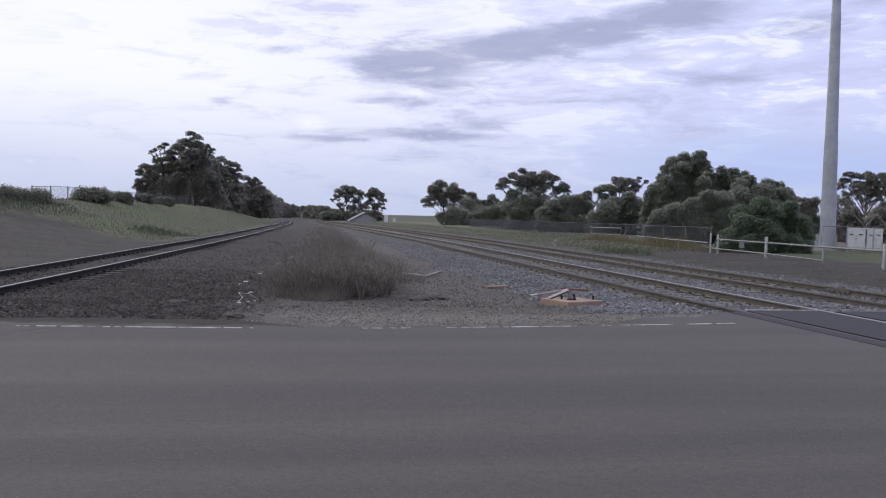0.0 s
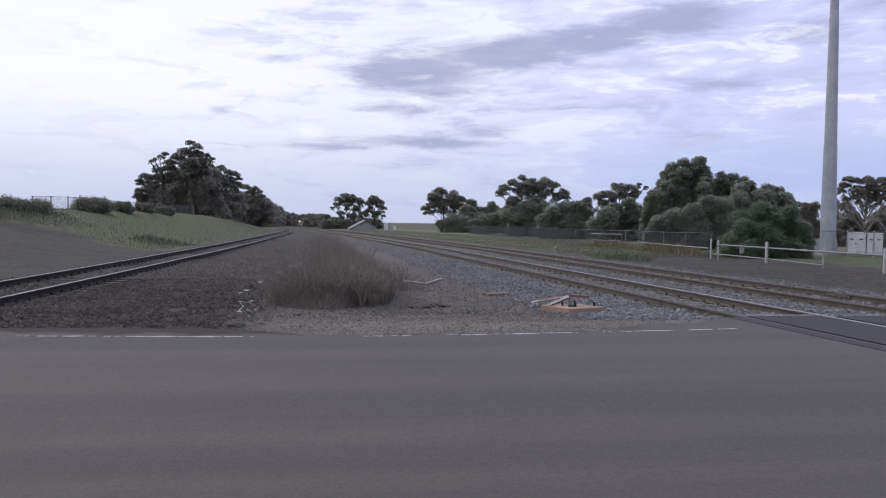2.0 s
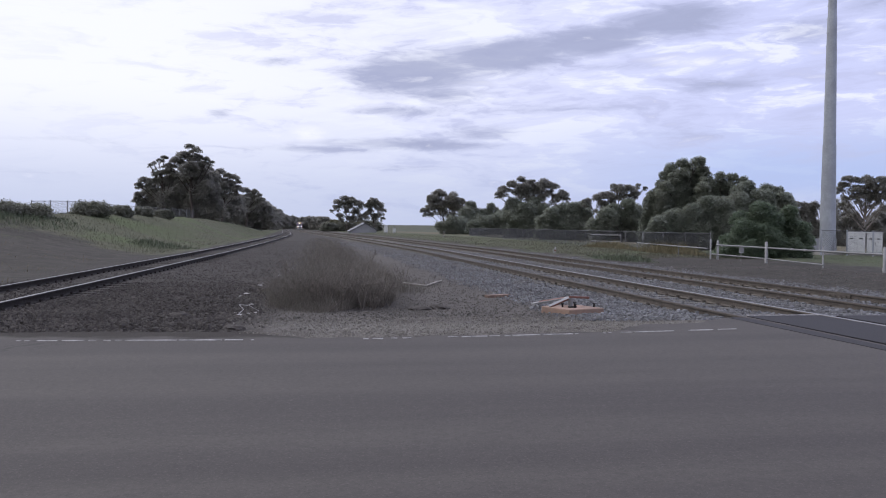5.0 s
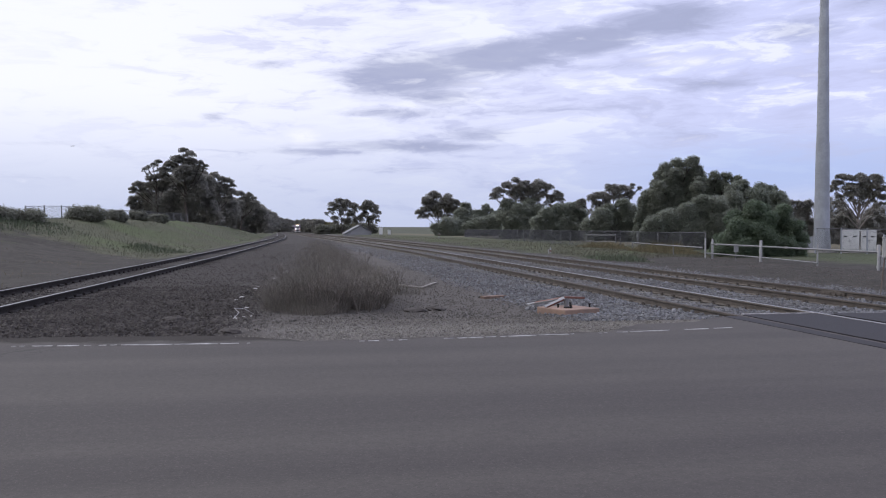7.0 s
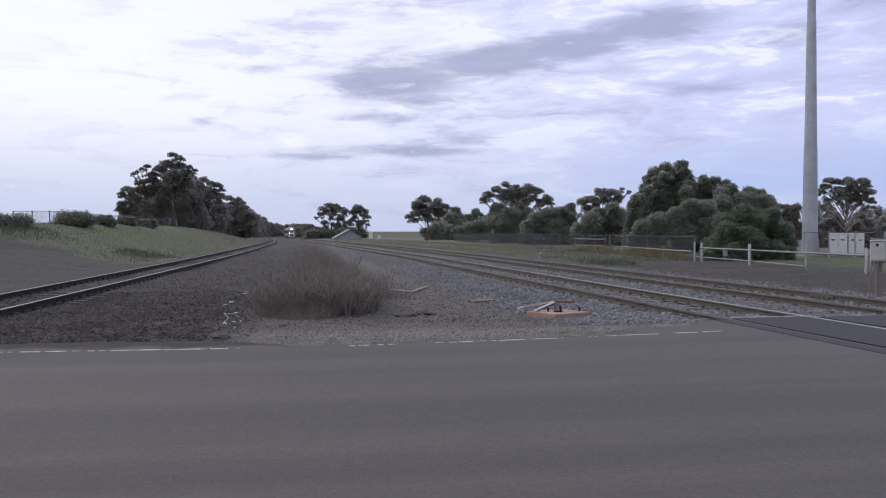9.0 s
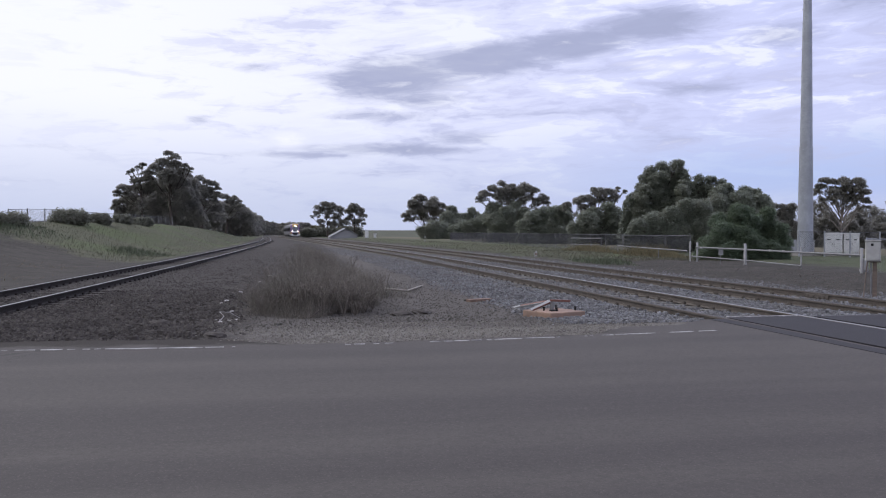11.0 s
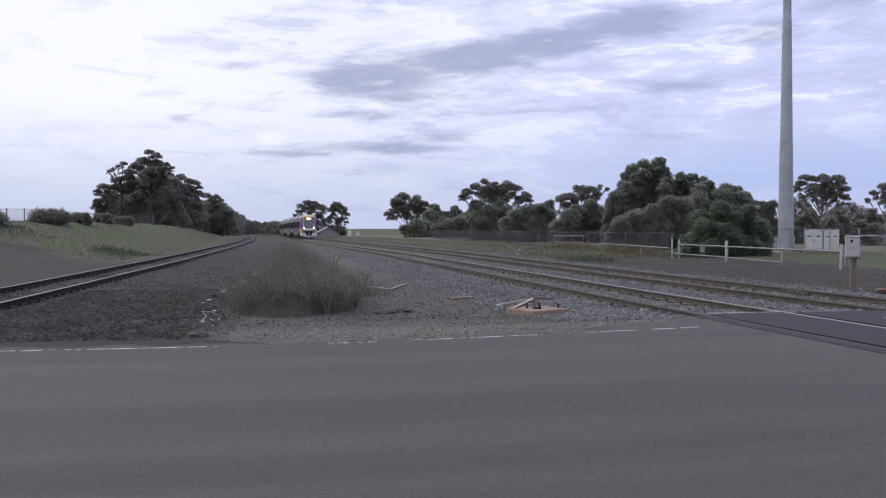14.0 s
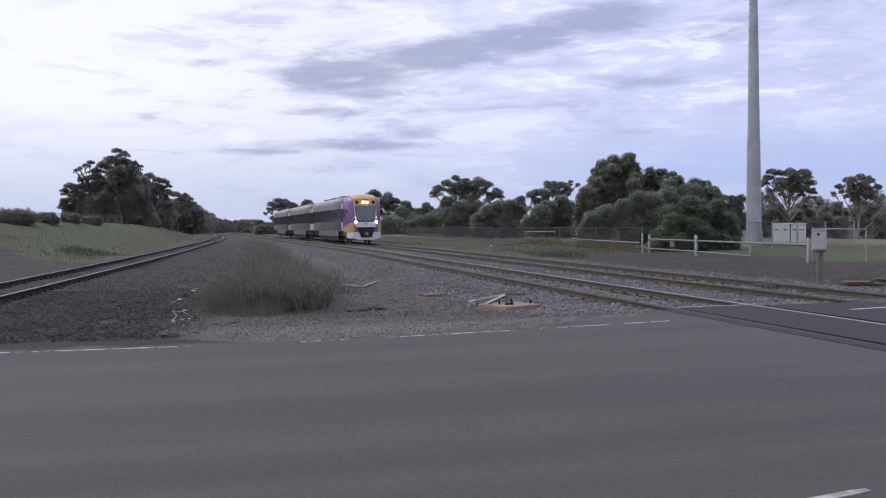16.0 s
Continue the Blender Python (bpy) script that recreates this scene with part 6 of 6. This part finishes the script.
# ---- signal box on a post ----
def post_box():
    x, y = 14.55, 19.9
    top = thing("trackside_box", "pale grey metal box on timber posts beside the track", "equipment box", pose(x, y, earth(x, y), 0, 0, -34))
    z = 0.0 - earth(x, y)
    part("post", box(0.05, 0.05, 0.3 + z / 2, 0.1, 0.1, 1.2 + z, 0.012), OLDWOOD, top)
    part("post", box(-0.04, 0.0, 0.3 + z / 2, 0.035, 0.05, 1.15 + z, 0.008), GREYSTEEL, top)
    part("stake", tube([(-0.22, -0.08, -0.2), (-0.12, -0.02, 0.78 + z)], 0.015, 6), OLDWOOD, top)
    body = part("box_body", box(0, 0, 1.0 + z, 0.34, 0.24, 0.5, 0.035), PALE, top)
    part("lid", box(0, -0.125, 1.0 + z, 0.28, 0.02, 0.43, 0.012), PALE, body)
    part("label_plate", box(-0.02, -0.138, 1.16 + z, 0.06, 0.012, 0.06, 0.006), BLACK, body)
    part("hood", box(0.0, 0.0, 1.26 + z, 0.37, 0.28, 0.03, 0.012), PALE, body)
    part("hinge", box(0.19, -0.05, 1.17 + z, 0.03, 0.05, 0.06, 0.005), GREYSTEEL, body)
    part("shelf", box(0.04, 0.02, 0.74 + z, 0.3, 0.16, 0.03, 0.006), OLDWOOD, top)
    return top


post_box()

# bolted joint on the far line's near rail
jb = thing("rail_joint", "rusty bolted fishplate joint clamped on the rail", "rail joint", pose(13.07, 19.9, -0.165))
bm = bmesh.new()
for s in (-1, 1):
    box(s * 0.032, 0, 0.075, 0.03, 0.95, 0.085, 0.008, bm)
part("plate", bm, RUST, jb)
for k in range(4):
    bm = tube([(-0.075, -0.34 + k * 0.22, 0.078), (0.075, -0.34 + k * 0.22, 0.078)], 0.02, 6)
    part("bolt", bm, RUST, jb)
part("sleeper_block", box(-0.05, 0.3, -0.02, 0.7, 0.26, 0.08, 0.02), SLEEPER, jb)

# dug pit with a red lid
pit = thing("cable_pit", "sunken earth-stained cable pit with a rusty red cover", "cable pit", pose(15.75, 19.9, earth(15.75, 19.9) - 0.02, 0, 0, -32))
bm = bmesh.new()
for cx, cy, sx, sy in ((-0.4, 0, 0.12, 0.8), (0.4, 0, 0.12, 0.8), (0, 0.36, 0.7, 0.1), (0, -0.36, 0.7, 0.1)):
    box(cx, cy, 0.0, sx, sy, 0.16, 0.02, bm)
part("rim", bm, BROWNSTONE, pit)
part("cover", box(-0.1, 0.05, 0.10, 0.62, 0.4, 0.03, 0.01), REDPAINT, pit, "rusty red steel cover")
# black plate just under the rim paints the dark inside of the hole
part("bottom", box(0, 0, 0.0, 0.7, 0.66, 0.04, 0.005), BLACK, pit)
lump2 = thing("rubble_heap", "dark heap of rubble beside the cable pit", "rubble", pose(16.6, 19.8, earth(16.6, 19.8)))


def lump_mesh(r, squash, seed, sub=3):
    bm = bmesh.new()
    bmesh.ops.create_icosphere(bm, subdivisions=sub, radius=r)
    for v in bm.verts:
        n = noise.noise(v.co * (2.2 / r) + Vector((seed, 0, 0))) * 0.35 + noise.noise(v.co * (6 / r) + Vector((0, seed, 0))) * 0.15
        v.co *= 1 + n
        v.co.z *= squash
    return bm


part("heap", lump_mesh(0.45, 0.5, 3.0), BROWNSTONE, lump2)

# ---- footing with broken signal mast ----
slab_top = thing("concrete_footing", "pinkish stained concrete footing with bolts and a cut steel stub", "footing", pose(5.32, 16.56, -0.17, 0, 0, 22))
part("slab", box(0, 0, 0.03, 0.84, 0.84, 0.23, 0.02), PINKCRETE, slab_top)
part("stub", tube([(0.02, 0.08, 0.13), (0.02, 0.08, 0.31)], 0.045, 10), GREYSTEEL, slab_top, "cut steel stub")
for bx, by in ((-0.2, 0.05), (0.22, 0.2), (-0.1, -0.2), (0.36, -0.2)):
    part("anchor_bolt", tube([(bx, by, 0.13), (bx, by, 0.2), (bx, by, 0.201), (bx, by, 0.22)], [0.018, 0.018, 0.03, 0.03], 6), BLACK, slab_top)
part("rubber_flap", box(-0.1, -0.12, 0.16, 0.16, 0.08, 0.03, 0.01), BLACK, slab_top)


def board(name, a, b, wide, thick, mat, label, category="board", roll=0.0):
    a, b = Vector(a), Vector(b)
    q = (b - a).to_track_quat("Y", "Z")
    top = thing(name, label, category, Matrix.Translation(a) @ q.to_matrix().to_4x4() @ Matrix.Rotation(roll, 4, "Y"))
    n = (b - a).length
    bm = box(0, n / 2, thick / 2, wide, n, thick, 0.006)
    part("plank", bm, mat, top)
    return top, n


b1, n1 = board("broken_boom", (5.1, 18.6, -0.15), (5.27, 16.64, 0.13), 0.06, 0.03, WHITE, "broken red and white striped boom lying across the footing", roll=0.5)
part("red_band", box(0, n1 * 0.55, 0.018, 0.064, n1 * 0.7, 0.034, 0.004, m=Matrix.Translation((-0.012, 0, -0.003))), REDPAINT, b1)
b2, n2 = board("broken_boom", (4.88, 16.6, -0.03), (5.27, 16.62, 0.13), 0.06, 0.035, WHITE, "shorter red and white boom piece propped on a steel stub", roll=0.5)
part("red_band", box(0.018, n2 * 0.5, 0.015, 0.035, n2 * 0.9, 0.034, 0.003), REDPAINT, b2)
board("red_timber", (5.27, 16.63, 0.14), (5.68, 16.68, 0.12), 0.06, 0.04, REDPAINT, "faded red timber offcut resting on a steel stub")
board("broken_boom", (5.08, 18.55, -0.14), (5.16, 18.2, -0.2), 0.08, 0.03, WHITE, "snapped white end of a striped boom on gravel")
board("old_sleeper_plank", (4.56, 20.7, earth(4.56, 20.7) - 0.01), (5.12, 20.82, earth(5.12, 20.82) - 0.01), 0.22, 0.07, PINKWOOD, "weathered reddish timber plank lying on gravel", "plank")


BLEACHED = material("bleached_wood", (0.36, 0.33, 0.29), 0.9, vary=0.3, fine=12, coarse=3)


def stick(points, r, label, mat=None):
    x, y = points[0][:2]
    z = earth(x, y)
    top = thing("fallen_branch", label, "branch", pose(x, y, z))
    part("wood", tube([(px - x, py - y, earth(px, py) - z + h) for px, py, h in points], [r, r * 0.9, r * 0.7, r * 0.4][: len(points)], 6), mat or BARK, top)


stick([(3.14, 25.0, 0.04), (3.66, 24.2, 0.03), (4.1, 25.2, 0.06), (4.45, 26.3, 0.05)], 0.035, "bare bleached fallen branch lying on ballast", BLEACHED)
stick([(0.75, 17.0, 0.02), (0.9, 17.2, 0.12), (1.02, 17.4, 0.22)], 0.010, "thin dry stick lying at the weeds", DARKBARK)

LITTER = material("dirty_white_plastic", (0.3281, 0.3128, 0.2992), 0.7, vary=0.3, fine=20, coarse=4, bump=0.1)
lit = random.Random(9)
for i, (x, y, s) in enumerate([(-0.85, 15.9, 0.10), (-0.72, 16.2, 0.09), (-0.95, 16.6, 0.07), (-0.6, 16.5, 0.06), (-1.05, 20.0, 0.08), (-0.95, 20.6, 0.11), (-0.75, 23.6, 0.10), (-0.7, 24.4, 0.09), (-0.5, 25.6, 0.06), (-0.3, 28.5, 0.08), (0.05, 32.5, 0.12), (0.15, 33.6, 0.08), (-1.62, 13.9, 0.045), (-0.75, 18.2, 0.07)]):
    ob = thing("litter_scrap", "crumpled dirty white plastic scrap on the gravel", "litter", pose(x, y * 1.045, earth(x, y * 1.045), 0, 0, lit.uniform(0, 180)), "litter beside the weeds")
    part("scrap", lump_mesh(s * 0.72, 0.4, i * 1.7, 2), LITTER, ob)
stick([(-0.88, 16.6, 0.02), (-0.8, 16.8, 0.1), (-0.9, 17.2, 0.16)], 0.008, "white peeling stick among litter", LITTER)
stick([(-0.9, 17.2, 0.16), (-0.72, 17.3, 0.14), (-0.55, 17.4, 0.03)], 0.007, "white peeling stick among litter", LITTER)
clod = thing("earth_clod", "dark rounded clod of earth at the asphalt edge", "clod", pose(-0.78, 13.45, earth(-0.78, 13.45)))
part("clod_body", lump_mesh(0.16, 0.5, 7.0), BROWNSTONE, clod)
for i, (x, y, r) in enumerate([(-1.9, 16.6, 0.2), (4.7, 21.0, 0.16), (2.55, 17.6, 0.22), (2.95, 17.9, 0.25)]):
    c = thing("dry_clump", "dark clump of dead weeds on gravel", "weed clump", pose(x, y, earth(x, y)))
    part("clump_body", lump_mesh(r, 0.35, 20.0 + i), BROWNSTONE, c)


# ---- weeds and grass ----
DRYWEED = material("dry_brown_weeds", (0.1602, 0.1422, 0.1206), 0.9, vary=0.3, fine=2, coarse=0.5, bump=0.0, island=0.4, other=(0.1260, 0.1170, 0.0945))
STALK = material("dark_weed_stalks", (0.1521, 0.1326, 0.1114), 0.9, vary=0.3, fine=2, coarse=0.5, bump=0.0, island=0.3)
GRASS = material("dull_green_grass", (0.105, 0.106, 0.073), 0.9, vary=0.3, fine=1.0, coarse=0.12, bump=0.0, island=0.22, other=(0.134, 0.126, 0.090))
LUSH = material("deep_green_weeds", (0.100, 0.119, 0.074), 0.85, vary=0.3, fine=1.0, coarse=0.3, bump=0.0, island=0.35)
MOWN = material("short_mown_grass", (0.092, 0.104, 0.064), 0.9, vary=0.3, fine=1.0, coarse=0.2, bump=0.0, island=0.35, other=(0.125, 0.12, 0.08))
STRAW = material("pale_straw_grass", (0.1820, 0.1560, 0.0910), 0.9, vary=0.3, fine=1.0, coarse=0.3, bump=0.0, island=0.35)


def blades(name, place, count, tall, wide, mat, label, seed, lean=0.35, category="grass"):
    """Bent tapering blades: a quad and a tip each, as two triangles and a quad."""
    rng = np.random.RandomState(seed)
    x, y, h = place(rng, count)
    n = len(x)
    z = bed(x, y) - 0.03
    h = h * tall * np.exp(rng.normal(0, 0.28, n))
    a, b = rng.uniform(0, 6.28, n), rng.uniform(0, 6.28, n)
    wx, wy = np.cos(a) * wide / 2, np.sin(a) * wide / 2
    bend = lean * h * np.abs(rng.normal(0, 0.8, n))
    bx, by = np.cos(b) * bend, np.sin(b) * bend
    p = lambda u, s: np.stack([x + bx * u * u + wx * s, y + by * u * u + wy * s, z + h * u], -1)
    v = np.stack([p(0, -1), p(0, 1), p(0.55, 0.8), p(0.55, -0.8), p(1, 0.15), p(1, -0.15)], 1)
    f = np.array([(0, 1, 2, 3), (3, 2, 4, 5)])
    faces = (f[None] + np.arange(n)[:, None, None] * 6).reshape(-1, 4)
    return tagged(new(name, indexed_mesh(name, v.reshape(-1, 3), faces, mat)), label, category, kind="stuff")


def in_patch(cx, cy, rx, ry):
    def place(rng, n):
        a, r = rng.uniform(0, 6.28, n), np.sqrt(rng.rand(n))
        lump = 1 + 0.15 * np.sin(3 * a + 1) + 0.1 * np.sin(7 * a)
        x, y = cx + rx * r * lump * np.cos(a), cy + ry * r * lump * np.sin(a)
        return x, y, np.clip(1.05 - 0.8 * r**3, 0.15, 1.05)
    return place


def weed_strip(rng, n):
    y = deep(rng, n, 22, 110)
    x = 1.0 + 0.026 * y + rng.normal(0, 1.0, n)
    return x, y, np.clip(1.1 - 0.4 * np.abs(x - 1.0 - 0.026 * y), 0.25, 1) * np.clip(1.2 - y / 120, 0.4, 1)


blades("weed_patch", in_patch(0.85, 19.8, 1.3, 2.4), 15000, 0.56, 0.0038, DRYWEED, "tall dry brown weeds growing on the gravel", 31, 1.1, "weeds")
blades("weed_patch", in_patch(0.6, 20.8, 1.25, 3.4), 10000, 0.45, 0.004, DRYWEED, "lower thin dry weeds spreading onto dark earth", 42, 1.1, "weeds")
blades("weed_patch", in_patch(1.5, 27.0, 1.4, 6.0), 13000, 0.40, 0.0055, DRYWEED, "dry brown weeds thinning out between the tracks", 43, 0.9, "weeds")
blades("weed_patch", weed_strip, 26000, 0.36, 0.009, DRYWEED, "long strip of dry brown weeds between the tracks", 32, 0.6, "weeds")


def weed_bush(x, y, tall, seed):
    """A branching dry weed: stems, side shoots and small seed heads."""
    rng = random.Random(seed)
    top = thing("dry_weed", "dark branching dry weed standing in the weed patch", "weed", pose(x, y, earth(x, y) - 0.03), "dry weeds")
    bm = bmesh.new()
    tips = []
    for i in range(7):
        a = rng.uniform(0, 6.28)
        o = tall * rng.uniform(0.15, 0.5)
        p0, p2 = Vector((0, 0, 0)), Vector((math.cos(a) * o, math.sin(a) * o, tall * rng.uniform(0.7, 1.0)))
        p1 = p0.lerp(p2, 0.5) + Vector((0, 0, tall * 0.08))
        tube([p0, p1, p2], [0.009, 0.006, 0.003], 4, bm)
        for k in range(5):
            s = p1.lerp(p2, k / 5)
            e = s + Vector((rng.uniform(-1, 1) * 0.16, rng.uniform(-1, 1) * 0.16, rng.uniform(0.06, 0.2))) * tall
            tube([s, e], [0.004, 0.002], 3, bm)
            tips.append((*e, 0.03 * tall, 1.4))
        tips.append((*p2, 0.05 * tall, 1.5))
    part("stalk", bm, STALK, top)
    tagged(part("seed_fluff", leaves_mesh(tips, 6, 0.010, STALK, seed, -0.6), None, top), kind="stuff")


wr = random.Random(12)
for i in range(84):
    a = wr.gauss(0, 0.6)
    weed_bush(0.95 + a, 17.5 + 0.4 * a * a + abs(wr.gauss(0, 1.6)), wr.uniform(0.45, 0.85) * max(0.5, 1 - 0.3 * abs(a)), 500 + i)
for i in range(22):
    y = wr.uniform(21, 42)
    weed_bush(1.2 + 0.018 * y + wr.gauss(0, 0.7), y, wr.uniform(0.45, 0.75), 440 + i)


def bank_grass(rng, n):
    y = deep(rng, n, 30, 170)
    left = rng.uniform(2.3, 26, n)
    x = branch(y) - left
    keep = ((x < -13.6 - 2.2 * rng.rand(n)) & (y > 50)) | ((y > 46.5 + 5 * rng.rand(n) + 0.95 * np.maximum(0, -7.0 - x)) & (left > 2.3 + 0.8 * rng.rand(n)))
    return x[keep], y[keep], (0.5 + 0.7 * rng.rand(n))[keep]


def verge_grass(rng, n):
    y = deep(rng, n, 42, 220)
    x = 15.6 + drift(y) + rng.uniform(0.4, 9.5, n)
    keep = (x < 22.5 + 0.06 * np.maximum(0, y - 56))
    return x[keep], y[keep], (0.4 + 0.7 * rng.rand(n))[keep]


def compound_grass(rng, n):
    x, y = rng.uniform(22.8, 40, n), rng.uniform(36, 54, n)
    return x, y, 0.5 + 0.5 * rng.rand(n)


blades("bank_grass", bank_grass, 60000, 0.15, 0.02, GRASS, "rough dull green grass on the bank", 33, 0.6)
blades("verge_grass", verge_grass, 26000, 0.13, 0.022, GRASS, "dull green grass between the main line and fence", 34, 0.6)
blades("compound_grass", compound_grass, 15000, 0.06, 0.015, MOWN, "short mown grass round the compound", 35, 0.5)
blades("lush_weeds", in_patch(-8.0, 59.5, 2.0, 3.2), 900, 0.26, 0.035, LUSH, "deep green weeds at the foot of the bank", 36, 0.6, "weeds")
blades("lush_weeds", in_patch(-15.6, 58, 3.0, 6.0), 1500, 0.28, 0.035, LUSH, "deep green weeds along the bare earth", 37, 0.6, "weeds")
blades("lush_weeds", in_patch(16.5, 43.5, 1.0, 4.0), 1200, 0.22, 0.03, LUSH, "low green weeds beside the ballast", 38, 0.7, "weeds")
blades("straw_tuft", in_patch(21.9, 50, 0.8, 4.5), 3500, 0.48, 0.018, STRAW, "pale dry straw grass along the fence", 39, 0.5)
blades("straw_tuft", in_patch(22.6, 62, 0.8, 5.0), 2500, 0.4, 0.02, STRAW, "pale dry straw grass along the fence", 40, 0.5)


def sparse(rng, n):
    x, y = rng.uniform(-26, -7.5, n), rng.uniform(19, 44, n)
    k = np.sin(x * 1.1 + 2) * np.sin(y * 0.9) > rng.uniform(-0.2, 1.4, n)
    return x[k], y[k], 0.4 + 0.5 * rng.rand(k.sum())


blades("sparse_grass", sparse, 9000, 0.12, 0.018, STRAW, "sparse dry grass on the bare earth", 41, 0.7)
stones("verge_gravel", 12000, lambda r, n: (r.uniform(14.8, 20, n), deep(r, n, 17, 60)), 0.015, VERGESTONE, "scattered brown gravel on the verge", 14)


motions()
